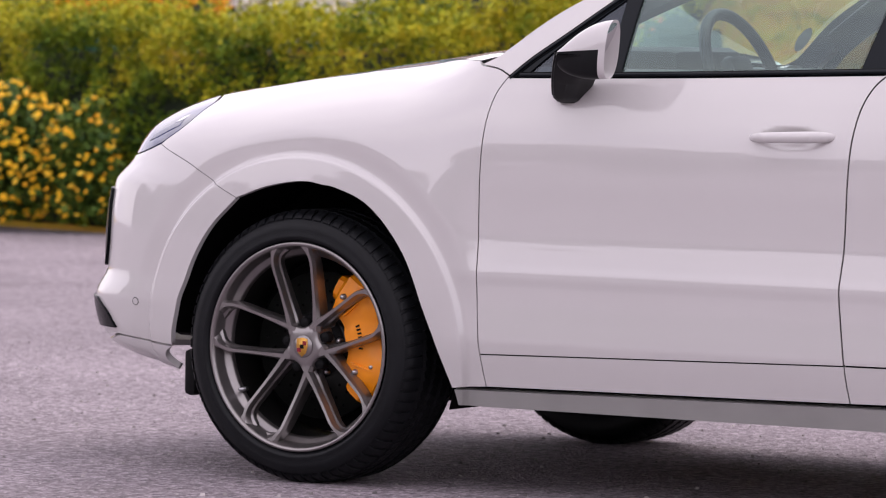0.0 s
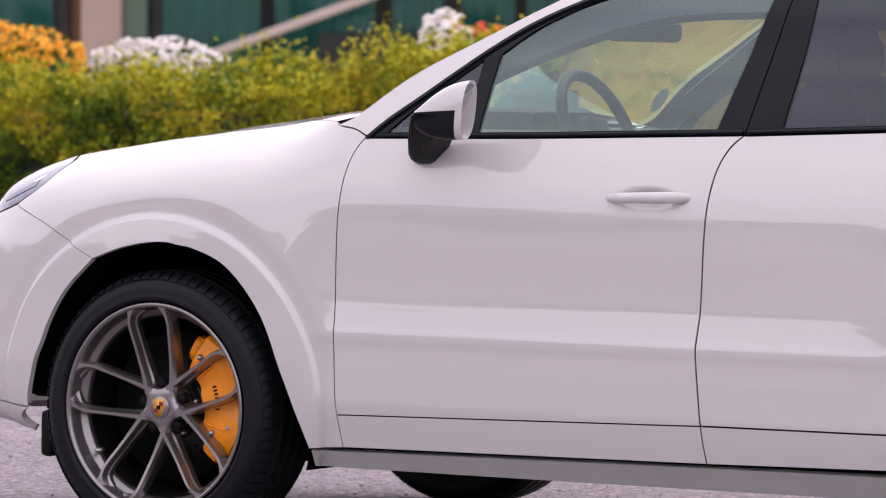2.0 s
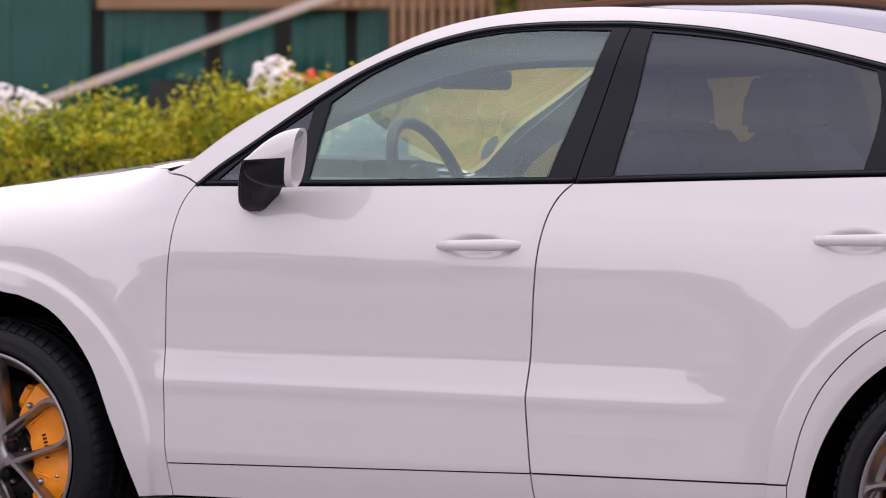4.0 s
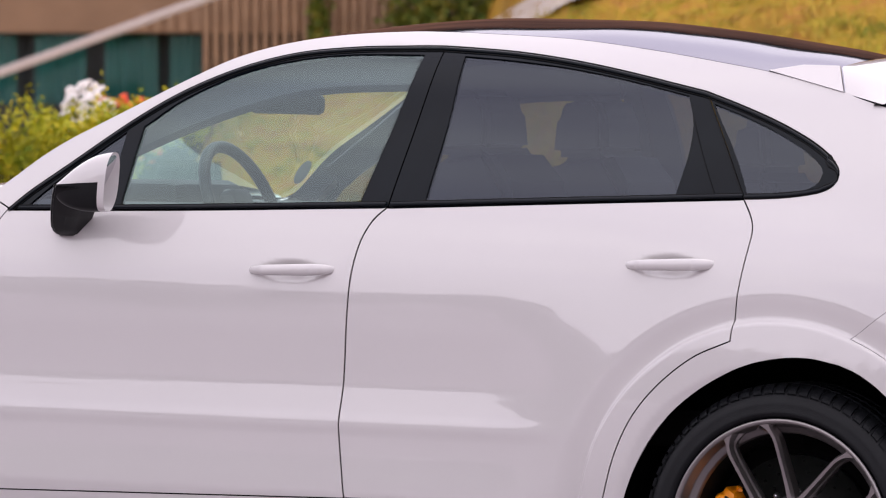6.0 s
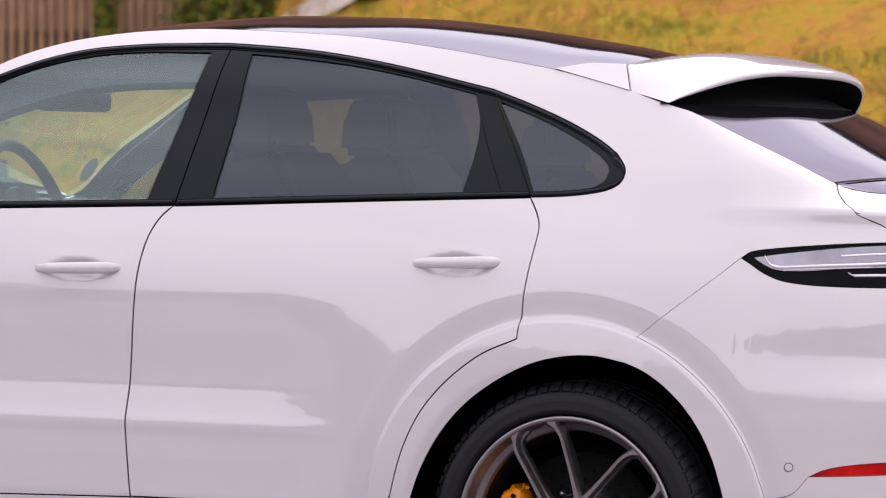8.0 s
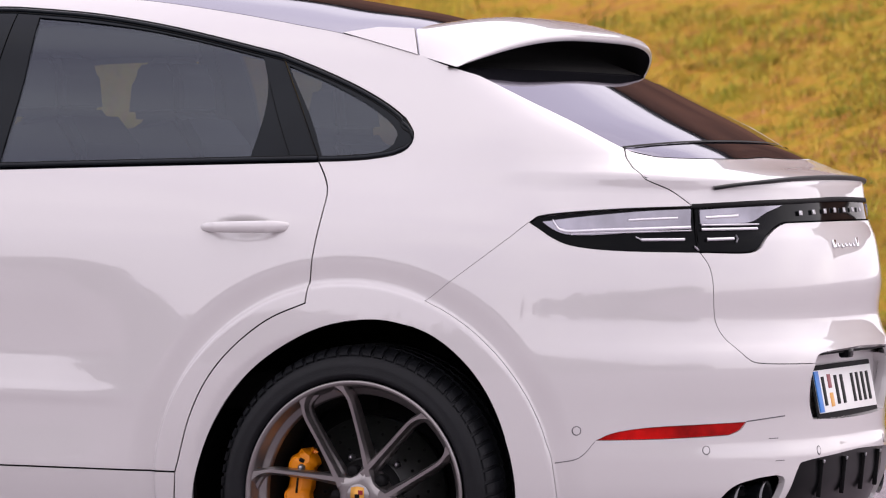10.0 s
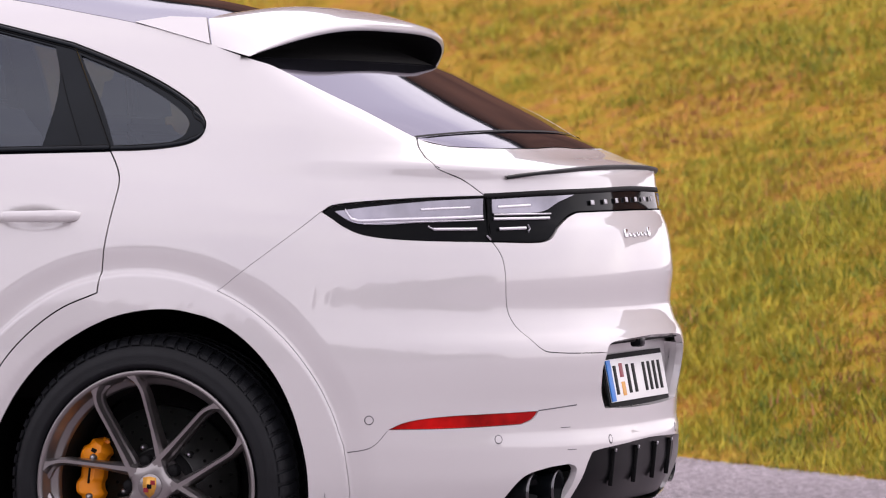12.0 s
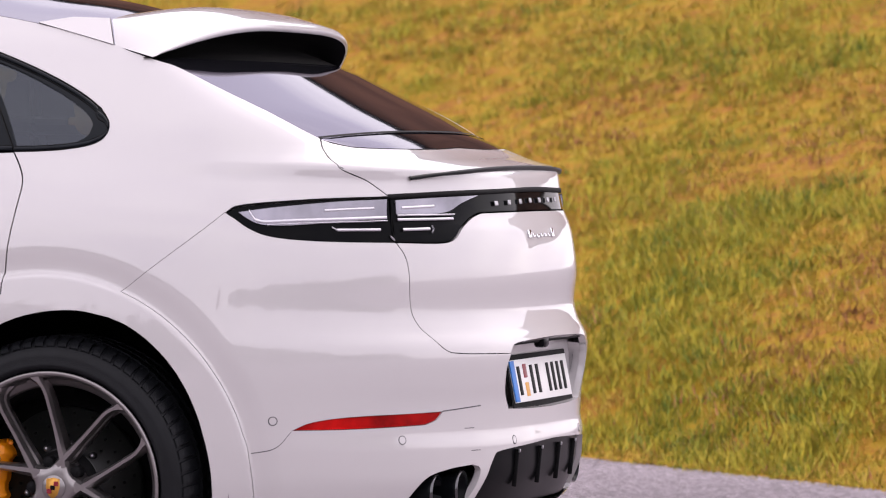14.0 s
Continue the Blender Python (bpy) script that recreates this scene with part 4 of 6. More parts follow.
    bm = bmesh.new()
    for ring in range(3):
        for k in range(24):
            a = 2 * math.pi * (k + ring * 0.33) / 24
            r = 0.125 + ring * 0.028
            bmesh.ops.create_cone(bm, cap_ends=True, segments=8, radius1=0.004, radius2=0.004, depth=0.002, matrix=Matrix.Translation((r * math.cos(a), dy - 0.0006, r * math.sin(a))) @ Matrix.Rotation(math.pi / 2, 4, "X"))
    putbm("drill_holes", bm, SHELL)["kind"] = "stuff"
    # caliper: a bowed block with piston bosses towards the rim, a raised middle, slots, bolts and a bleed nipple
    span = radians(57 if front else 28)
    r_in, r_out = (0.110, 0.256) if front else (0.152, 0.226)
    face = dy - (0.062 if front else 0.048)
    n, rings_ = 44, []
    bm = bmesh.new()
    for i in range(n + 1):
        t = -1 + 2 * i / n
        a = radians(caliper_angle) + span * t
        lobe = math.exp(-((abs(t) - 0.42) / 0.20) ** 4)
        ear = smooth(0.80, 0.93, abs(t))
        ro = r_out - 0.014 + 0.014 * lobe - 0.030 * ear
        ri = r_in + 0.006 * lobe + 0.020 * smooth(0.62, 1.0, abs(t)) + 0.012 * ear
        pad = math.exp(-(t / 0.24) ** 6)
        step = 0.020 * ear - 0.004 * pad
        prof = ((ri, dy + 0.03), (ri, face + 0.022 + step), (ri + 0.008, face + 0.010 + step), (ri + 0.30 * (ro - ri), face + 0.003 + step), (ri + 0.55 * (ro - ri), face + 0.004 * (1 - lobe) + step),
                (ri + 0.72 * (ro - ri), face + 0.008 - 0.014 * lobe + step), (ro - 0.010, face + 0.010 - 0.012 * lobe + step), (ro, face + 0.022 + step), (ro, dy + 0.03))
        rings_.append([bm.verts.new((r * math.cos(a), y, r * math.sin(a))) for r, y in prof])
    for a_, b_ in zip(rings_, rings_[1:]):
        for k in range(9):
            bm.faces.new((a_[k], a_[(k + 1) % 9], b_[(k + 1) % 9], b_[k]))
    bm.faces.new(rings_[0])
    bm.faces.new(list(reversed(rings_[-1])))
    putbm("brake_caliper", bm, CALIPER, "orange brake caliper with piston bosses", sharp=0.5)

    def on_caliper(part_name, degrees, r, h, sx, sy, sz, mat, bevel=0.0, label=""):
        bm = bmesh.new()
        box(bm, 0, 0, 0, sx, sy, sz, bevel, m=Matrix.Rotation(-radians(caliper_angle + degrees), 4, "Y") @ Matrix.Translation((r, face + h, 0)))
        putbm(part_name, bm, mat, label)
    mid_r = (r_in + r_out) / 2
    if front:
        for k in range(7):
            on_caliper("caliper_mark", -10.5 + 21 * k / 6, mid_r - 0.012, -0.0012, 0.011, 0.004, 0.0046, BLACK_INK)
        for d in (27, -27):
            on_caliper("caliper_rib", d, mid_r, -0.001, 0.080, 0.010, 0.005, CALIPER, 0.002)
        on_caliper("caliper_slot", 33, mid_r + 0.004, 0.002, 0.022, 0.006, 0.014, BLACK_INK, 0.002)
        on_caliper("caliper_slot", -3, r_out - 0.012, 0.008, 0.014, 0.006, 0.018, BLACK_INK, 0.002)
        spots = ((-34, mid_r - 0.018), (41, mid_r - 0.004), (-24, mid_r + 0.030))
    else:
        on_caliper("caliper_slot", -17, mid_r, 0.002, 0.014, 0.006, 0.010, BLACK_INK, 0.002)
        on_caliper("caliper_slot", 2, mid_r - 0.006, 0.001, 0.006, 0.006, 0.044, BLACK_INK, 0.002)
        spots = ((-12, mid_r - 0.006), (19, mid_r - 0.004))
    for ang, r in spots:
        a = radians(caliper_angle + ang)
        m = Matrix.Translation((r * math.cos(a), face + 0.004, r * math.sin(a)))
        put("caliper_bolt", *lathe([(0.0, -0.014), (0.005, -0.014), (0.006, -0.007), (0.009, -0.005), (0.010, 0.01)], 10, m=m), STEEL)
    return w


for side in (-1, 1):
    wheel("front_wheel", 0.0, -0.965, 0.377, 97 if side < 0 else 83, 0.378, 0.285, 11, side, True)
    wheel("rear_wheel", 2.895, -0.972, 0.374, 110 if side < 0 else 70, 0.375, 0.300, 172, side, False)


# wheel-house liners and the dark underbody
def liner(ax, az, lo, hi, radius):
    vs, fs = [], []
    n = 28
    for i in range(n + 1):
        a = lo + (hi - lo) * i / n
        for y in (-0.925, -0.76, -0.60):
            vs.append((ax + radius * math.cos(a), y, az + radius * math.sin(a)))
    for i in range(n):
        for k in range(2):
            fs.append((i * 3 + k, i * 3 + k + 1, (i + 1) * 3 + k + 1, (i + 1) * 3 + k))
    c = len(vs)
    vs += [(ax + radius * math.cos(lo + (hi - lo) * i / n), -0.60, az + radius * math.sin(lo + (hi - lo) * i / n)) for i in range(n + 1)]
    fs.append(tuple(range(c, c + n + 1)))
    return vs, fs


for ax, az, r in ((0.02, 0.375, 0.475), (2.875, 0.374, 0.475)):
    for sg in (1, -1):
        v, f = liner(ax, az, radians(-18), radians(178 if ax < 1 else 189), r)
        add("wheel_liner", raw([(a, b * sg, c) for a, b, c in v], f), SHELL, car)
bm = bmesh.new()
box(bm, 1.45, 0, 0.31, 1.9, 1.46, 0.16, 0.02)
box(bm, 1.70, 0, 0.30, 3.5, 1.18, 0.16, 0.03)
box(bm, 1.45, 0, 0.42, 4.3, 1.18, 0.12, 0.03)
part("underbody", bm, SHELL, car)
# mud flap in front of the front wheel
for sg in (1, -1):
    bm = bmesh.new()
    box(bm, -0.388, -0.880 * sg, 0.285, 0.040, 0.085, 0.13, 0.014)
    part("mud_flap", bm, DARK, car)


# ---- spoiler, lamps, plate, handles, mirrors ----
def spoiler():
    """A roof spoiler: a painted blade whose cheeks run down on to the rear pillars, over a black hollow underside."""
    n, vs, fs, rear = 64, [], [], []
    for i in range(n + 1):
        u = math.sin((-1 + 2 * i / n) * math.pi / 2)
        e, q, sg = min(1.0, abs(u) / 0.84), max(0.0, (abs(u) - 0.84) / 0.16), math.copysign(1, u)
        edge = Vector((3.188 - 0.128 * abs(u) ** 3.5, 0.735 * u, 1.525 - 0.082 * abs(u) ** 3.36))
        lead = Vector((2.865 + 0.040 * e ** 2 + 0.043 * q, sg * (0.625 * e + 0.083 * q), 1.574 - 0.034 * e ** 2.2 - 0.068 * q ** 1.3))
        top = edge + Vector((-0.006, 0, 0.020 * (1 - abs(u) ** 6) + 0.003))
        arch = 0.020 * (1 - e ** 3) + 0.006 * (1 - q)
        for k in range(11):
            t = k / 10
            p = lead + (top - lead) * t
            vs.append((p.x, p.y, p.z + arch * math.sin(math.pi * t)))
        for p in (edge + Vector((0.001, 0, 0.012 * (1 - abs(u) ** 6) + 0.002)), edge + Vector((0.0, 0, 0.004)), edge + Vector((-0.006, 0, 0.0))):
            vs.append(tuple(p))
        rear.append((u, edge))
    k = 14
    for i in range(n):
        for j in range(k - 1):
            fs.append((i * k + j, i * k + j + 1, (i + 1) * k + j + 1, (i + 1) * k + j))
    blade = add("roof_spoiler", raw(vs, fs), PAINT, car)
    # black hollow between the blade and the top of the rear window
    uv, uf = [], []
    for u, edge in rear:
        a = abs(u)
        foot = Vector((3.058 + 0.152 * (1 - a ** 2.5), 0.715 * u, 1.4400 - 0.006 * a ** 3))
        deep = Vector((3.02, 0.712 * u, 1.500 - 0.060 * a ** 4))
        near = edge + Vector((-0.006, 0, 0.0))
        for p in (near, near + Vector((-0.022, 0, 0.002 * (1 - a))), near + (deep - near) * 0.6 + Vector((0, 0, 0.006 * (1 - a))), deep, deep + (foot - deep) * 0.5 + Vector((0, 0, 0.004 * (1 - a))), foot):
            uv.append(tuple(p))
    for i in range(n):
        for j in range(5):
            uf.append((i * 6 + j, i * 6 + j + 1, (i + 1) * 6 + j + 1, (i + 1) * 6 + j))
    add("spoiler_underside", raw(uv, uf), SHELL, blade, "matt black spoiler underside")
    for sg in (-1, 1):
        tip, mid, low = (skin(s, z, -0.0015) for s, z in ((2.722, 1.526), (2.834, 1.499), (2.943, 1.472)))
        top = (2.900, -0.628, 1.5395)
        bm = bmesh.new()
        f = [bm.verts.new((x, -sg * y, z + 0.004)) for x, y, z in (tip, ((tip[0] + top[0]) / 2, (tip[1] - 0.628) / 2, 1.541), top, low, mid)]
        g = [bm.verts.new((v.co.x, v.co.y * 0.985, v.co.z - 0.004)) for v in f]
        bm.faces.new(f)
        for i in range(5):
            j = (i + 1) % 5
            bm.faces.new((f[i], g[i], g[j], f[j]))
        bm.faces.new(g)
        part("spoiler_fin", bm, PAINT, car)


spoiler()


def stuck(s, z, inset=0.0):
    """A frame on the body's surface: x along the side, y up, z outwards."""
    n = skin_normal(s, z)
    h = 0.003
    u = (Vector(skin(s + h, z)) - Vector(skin(s - h, z))).normalized()
    v = n.cross(u).normalized()
    p = Vector(skin(s, z)) - n * inset
    return Matrix(((u.x, v.x, n.x, p.x), (u.y, v.y, n.y, p.y), (u.z, v.z, n.z, p.z), (0, 0, 0, 1)))


def strip(name, line, width, mat, parent, raise_by=0.001, both=True, label=""):
    """A narrow moulding along a line on the body."""
    pts = spline(line, 0.01)
    vs, fs = [], []
    for s, z in pts:
        m = stuck(s, z)
        for dv, dn in ((-width / 2, -0.002), (-width / 2, raise_by * 0.7), (0, raise_by), (width / 2, raise_by * 0.7), (width / 2, -0.002)):
            vs.append(tuple(m @ Vector((0, dv, dn))))
    for i in range(len(pts) - 1):
        for j in range(4):
            fs.append((i * 5 + j, (i + 1) * 5 + j, (i + 1) * 5 + j + 1, i * 5 + j + 1))
    ob = add(name, raw(vs, fs), mat, parent, label)
    if both:
        add(name, raw([(x, -y, z) for x, y, z in vs], [tuple(reversed(f)) for f in fs]), mat, TWIN.get(parent.name, parent), label)
    return ob


def beside(line, d):
    """A line moved to its left by d."""
    p = spline(line, 0.03)
    out = []
    for i, (a, b) in enumerate(p):
        t = Vector(p[min(len(p) - 1, i + 1)]) - Vector(p[max(0, i - 1)])
        t.normalize()
        out.append((a - t.y * d, b + t.x * d))
    return out


# window mouldings and the black joints round the panes
for owner, line in ((front_door, WIN_TOP[:10]), (rear_door, WIN_TOP[9:]), (car, WIN_QUARTER)):
    strip("window_moulding", beside(line, -0.007), 0.009, PILLAR, owner, 0.0030)
    strip("window_joint", beside(line, -0.0005), 0.004, BLACK_INK, owner, 0.0005)
    strip("window_joint", beside(line, -0.0135), 0.003, BLACK_INK, owner, -0.0010)
for owner, line in ((front_door, [(0.66, 1.140), (1.136, 1.151), (1.752, 1.171)]), (rear_door, [(1.766, 1.171), (2.273, 1.192), (2.738, 1.211)])):
    strip("belt_moulding", line, 0.010, PILLAR, owner, 0.0030)
    strip("window_joint", beside(line, 0.0065), 0.0025, BLACK_INK, owner, 0.0)
strip("window_joint", B_JOINT, 0.005, BLACK_INK, car, 0.0)
strip("window_joint", C_JOINT, 0.005, BLACK_INK, car, 0.0)
strip("window_joint", FRONT_GLASS[2], 0.003, BLACK_INK, front_door, -0.001)
strip("window_joint", FRONT_GLASS[0], 0.004, BLACK_INK, front_door, -0.001)
strip("window_joint", REAR_GLASS[0], 0.004, BLACK_INK, rear_door, -0.001)
strip("window_joint", [(2.560, 1.397), (2.606, 1.311), (2.660, 1.216)], 0.003, BLACK_INK, rear_door, -0.001)

# dark seals in the joints between the panels
for line in (DOOR_GAP_F, GAP_B + [(1.687, 0.37), (1.694, 0.311)], GAP_C, GAP_C2 + [(2.401, 0.318)], TAIL_LOW[:-1], TAIL_TOP[2:], [(0.586, 0.386), (1.682, 0.410)], [(1.688, 0.410), (2.406, 0.415)], SEAM_R, SEAM_F):
    strip("joint_seal", line, 0.008, BLACK_INK, car, -0.003)

# rear lamps: painted sky-reflection fields, bright guides and brackets behind the smoked cover
panel("lamp_sky_reflection", outline([(3.396, 1.066), (3.493, 1.079), (3.657, 1.095), (3.809, 1.103)], [(3.809, 1.103), (3.805, 1.057)], [(3.805, 1.057), (3.652, 1.045), (3.526, 1.036), (3.456, 1.037), (3.420, 1.050), (3.396, 1.066)]), LAMP_SKY_GREY, tail_light, inset=-0.001, gap=0.0, depth=0.006, label="silvery field painting the sky's reflection on the lamp")
panel("lamp_sky_reflection", outline([(3.836, 1.101), (3.977, 1.108), (4.162, 1.114)], [(4.162, 1.114), (4.080, 1.095), (4.020, 1.074), (3.939, 1.067), (3.836, 1.067)], [(3.836, 1.067), (3.836, 1.101)]), LAMP_SKY_GREY, light_bar, inset=-0.001, gap=0.0, depth=0.006, label="silvery field painting the sky's reflection on the lamp")
strip("light_guide", [(3.424, 1.070), (3.434, 1.054), (3.456, 1.0435), (3.553, 1.048), (3.680, 1.053), (3.804, 1.058)], 0.0075, LAMP_GUIDE, tail_light, 0.003)
strip("light_guide", [(3.470, 1.036), (3.553, 1.0405), (3.680, 1.0455), (3.804, 1.0500)], 0.0025, LAMP_GUIDE, tail_light, 0.003)
strip("light_guide", [(3.628, 1.073), (3.696, 1.077), (3.769, 1.080)], 0.006, LAMP_GUIDE, tail_light, 0.002)
strip("light_guide", [(3.655, 1.026), (3.712, 1.027), (3.777, 1.028)], 0.0065, LAMP_GUIDE, tail_light, 0.003)
strip("light_guide", [(3.641, 1.033), (3.655, 1.026)], 0.003, LAMP_GUIDE, tail_light, 0.003)
strip("light_guide", [(3.855, 1.082), (3.967, 1.087)], 0.0075, LAMP_GUIDE, light_bar, 0.002)
strip("light_guide", [(3.839, 1.0635), (4.043, 1.0665)], 0.0035, LAMP_GUIDE, light_bar, 0.003)
strip("light_guide", [(3.836, 1.0530), (4.034, 1.0560)], 0.0065, LAMP_GUIDE, light_bar, 0.003)
strip("light_guide", [(3.845, 1.0285), (3.934, 1.0310)], 0.0070, LAMP_GUIDE, light_bar, 0.003)
strip("lamp_bracket", [(3.940, 1.022), (3.948, 1.031), (3.944, 1.039)], 0.003, LAMP_GUIDE, light_bar, 0.003)
strip("lamp_divider", [(3.818, 0.999), (3.813, 1.03), (3.822, 1.07), (3.819, 1.106)], 0.010, DARK, car, 0.002)
strip("lamp_bracket", [(3.804, 1.012), (3.812, 1.005), (3.815, 1.002)], 0.003, LAMP_GUIDE, tail_light, 0.004)
strip("lamp_edge", [(3.364, 1.066), (3.408, 1.083), (3.606, 1.100), (3.819, 1.109)], 0.004, BLACK_INK, tail_light, 0.001)
strip("tail_lip", [(3.879, 1.155), (3.950, 1.163), (4.045, 1.169), (4.277, 1.178), (MID, 1.181), (2 * MID - 4.277, 1.178), (2 * MID - 4.045, 1.169), (2 * MID - 3.879, 1.155)], 0.009, TRIM_BLACK, car, 0.010, both=False, label="black tail lip")
# dark strip laid on as the shadow beneath the tailgate ledge
strip("ledge_shadow_strip", [(3.812, 1.1095), (4.046, 1.1195), (4.300, 1.1245), (MID, 1.128), (2 * MID - 4.300, 1.1245), (2 * MID - 4.046, 1.1195), (2 * MID - 3.812, 1.1095)], 0.012, DARK, car, 0.001, both=False)
# rounded blocks in place of the maker's lettering, and of the model script
for k in range(7):
    s, z = 4.215 + (4.835 - 4.215) * (k + 0.5) / 7, 1.0935 + 0.002 * min(k, 3)
    bm = bmesh.new()
    box(bm, 0, 0, 0.0015, 0.020, 0.0125, 0.003, 0.0012, m=stuck(s, z))
    part("badge_block", bm, STEEL, car, "silver lettering block")
for k, (w, h, dz) in enumerate(((0.034, 0.030, 0.006), (0.022, 0.014, 0), (0.022, 0.014, -0.003), (0.022, 0.014, 0), (0.022, 0.014, 0), (0.020, 0.014, 0), (0.030, 0.034, 0.008))):
    bm = bmesh.new()
    box(bm, 0, 0, 0.002, w * 0.8, h * 0.72, 0.003, 0.0012, m=stuck(4.442 + 0.035 * k, 1.010 + dz * 0.7))
    part("badge_script", bm, CHROME, car, "chrome model script shape")

# number plate in its recess
RX = 3.868
bm = bmesh.new()
box(bm, RX - 0.035, 0.0, 0.655, 0.02, 0.82, 0.20)
part("plate_recess", bm, PAINT, car)
# dark bar that draws the shadow line along the recess's upper side
bm = bmesh.new()
box(bm, RX - 0.012, 0, 0.742, 0.06, 0.66, 0.016, 0.005)
part("plate_shadow_bar", bm, DARK, car)
bm = bmesh.new()
box(bm, RX + 0.015, -0.04, 0.735, 0.03, 0.05, 0.03, 0.008)
part("camera_eye", bm, GLOSS_BLACK, car)
PM = Matrix.Translation((RX, 0.0, 0.6385)) @ Matrix.Rotation(-0.21, 4, "Y")
holder = new("number_plate")
holder.parent = car
holder["label"] = "white number plate with a blue end strip in a black frame"


def on_plate(name, y, z, w, h, d, mat, bevel=0.0, label=""):
    bm = bmesh.new()
    box(bm, d, y, z, 0.004, w, h, bevel, m=PM)
    return part(name, bm, mat, holder, label)


on_plate("plate_frame", 0.006, -0.003, 0.545, 0.142, -0.003, DARK, 0.0015, "black plate frame")
on_plate("plate_face", 0.006, 0, 0.520, 0.110, 0.001, PLATE, 0.001)
on_plate("blue_strip", -0.236, 0, 0.036, 0.106, 0.0022, BLUE, 0.0005)
for y, w, h in ((-0.190, 0.040, 0.075), (-0.075, 0.040, 0.075), (-0.022, 0.040, 0.075), (0.075, 0.038, 0.075), (0.122, 0.038, 0.075), (0.169, 0.038, 0.075), (0.216, 0.038, 0.075)):
    on_plate("plate_bar", y, 0, w * 0.62, h, 0.0024, BLACK_INK, 0.0006)
on_plate("plate_seal", -0.132, 0.024, 0.030, 0.036, 0.0024, RED, 0.001)
on_plate("plate_seal", -0.132, -0.024, 0.030, 0.036, 0.0024, GOLD, 0.001)

# exhaust tips, diffuser fins, sensors, tow-hook cover
for sg in (-1, 1):
    for s, z in ((3.935, 0.378), (4.025, 0.385)):
        p = skin(s, z, 0.03)
        m = Matrix.Translation((p[0] - 0.045, -sg * p[1], z - 0.004)) @ Matrix.Rotation(-math.pi / 2, 4, "Z")
        v, f = lathe([(0.038, -0.10), (0.044, 0.060), (0.047, 0.072), (0.044, 0.075), (0.038, 0.070), (0.034, -0.02), (0.0, -0.03)], 32, m=m)
        tip = add("exhaust_tip", raw(v, f), GLOSS_BLACK, car, "gloss black exhaust tip")
        v, f = lathe([(0.0445, 0.0745), (0.0475, 0.0738), (0.0465, 0.068)], 32, m=m)
        add("tip_rim", raw(v, f), TIP_EDGE, tip, "polished dark tip edge")
for k in range(4):
    s = MID - 0.26 + 0.1733 * k
    m = stuck(s, 0.420, 0.012)
    bm = bmesh.new()
    box(bm, 0, 0, 0, 0.006, 0.096, 0.012, 0.002, m=m)
    fin = part("diffuser_fin", bm, DARK, car)
    # bright steel block added to paint the reflection on the fin's top
    bm = bmesh.new()
    box(bm, 0, 0.045, 0.006, 0.007, 0.009, 0.006, 0.002, m=m)
    part("fin_glint", bm, STEEL, fin)
for s, z in ((3.486, 0.557), (3.828, 0.510), (4.27, 0.496), (-0.550, 0.476)):
    for sg in (1, -1):
        m = stuck(s, z)
        if sg < 0:
            m = Matrix.Diagonal((1, -1, 1, 1)) @ m
        v, f = lathe([(0.0, 0.0006), (0.0088, 0.0005), (0.0092, -0.001)], 20, m=m @ Matrix.Rotation(math.pi / 2, 4, "X"))
        ps = add("parking_sensor", raw(v, f, flat=True), PAINT, car)
        v, f = lathe([(0.0094, 0.0002), (0.0112, 0.0006), (0.0122, -0.001)], 20, m=m @ Matrix.Rotation(math.pi / 2, 4, "X"))
        add("sensor_ring", raw(v, f), SEAM, ps)
strip("bumper_seam", [(3.422, 0.476), (3.477, 0.486), (3.506, 0.503), (3.533, 0.531)], 0.0022, SEAM, car, 0.0005)
strip("bumper_seam", [(3.956, 0.579), (4.038, 0.585), (4.103, 0.589)], 0.003, SEAM, car, 0.0005)
strip("tow_cover_seam", [(4.040, 0.534), (4.079, 0.534)], 0.0018, SEAM, car, 0.0005, both=False)
strip("tow_cover_seam", [(4.057, 0.478), (4.095, 0.478)], 0.0018, SEAM, car, 0.0005, both=False)


def door_handle(hx, hz, length, parent):
    vs, fs = [], []
    n, k = 24, 10
    for sg in (1, -1):
        vs, fs = [], []
        for i in range(n + 1):
            t = -1 + 2 * i / n
            s = hx + t * length / 2
            taper = max(0.05, (1 - abs(t) ** 5)) ** 0.6 * (0.88 + 0.12 * t)
            c = Vector(skin(s, hz + 0.005 + 0.004 * t, 0))
            if abs(t) > 0.62:
                c.y = -half_width(s, hz + 0.06) - 0.003 - 0.027 * (1 - ((abs(t) - 0.62) / 0.38) ** 2.2)
            else:
                c.y = -half_width(hx - 0.13, hz + 0.02) - 0.029
            for j in range(k):
                a = 2 * math.pi * j / k
                vs.append((c.x, (c.y + 0.012 * taper * math.cos(a)) * sg, c.z + 0.0175 * taper * math.sin(a)))
        for i in range(n):
            for j in range(k):
                q = (j + 1) % k
                fs.append((i * k + j, i * k + q, (i + 1) * k + q, (i + 1) * k + j))
        fs += [tuple(range(k)), tuple(n * k + j for j in range(k))]
        bm = bmesh.new()
        bv = [bm.verts.new(p) for p in vs]
        for f in fs:
            bm.faces.new([bv[i] for i in f])
        part("door_handle", bm, PAINT, parent if sg > 0 else TWIN[parent.name], sharp=1.2)


door_handle(1.510, 0.990, 0.262, front_door)
door_handle(2.575, 1.030, 0.262, rear_door)


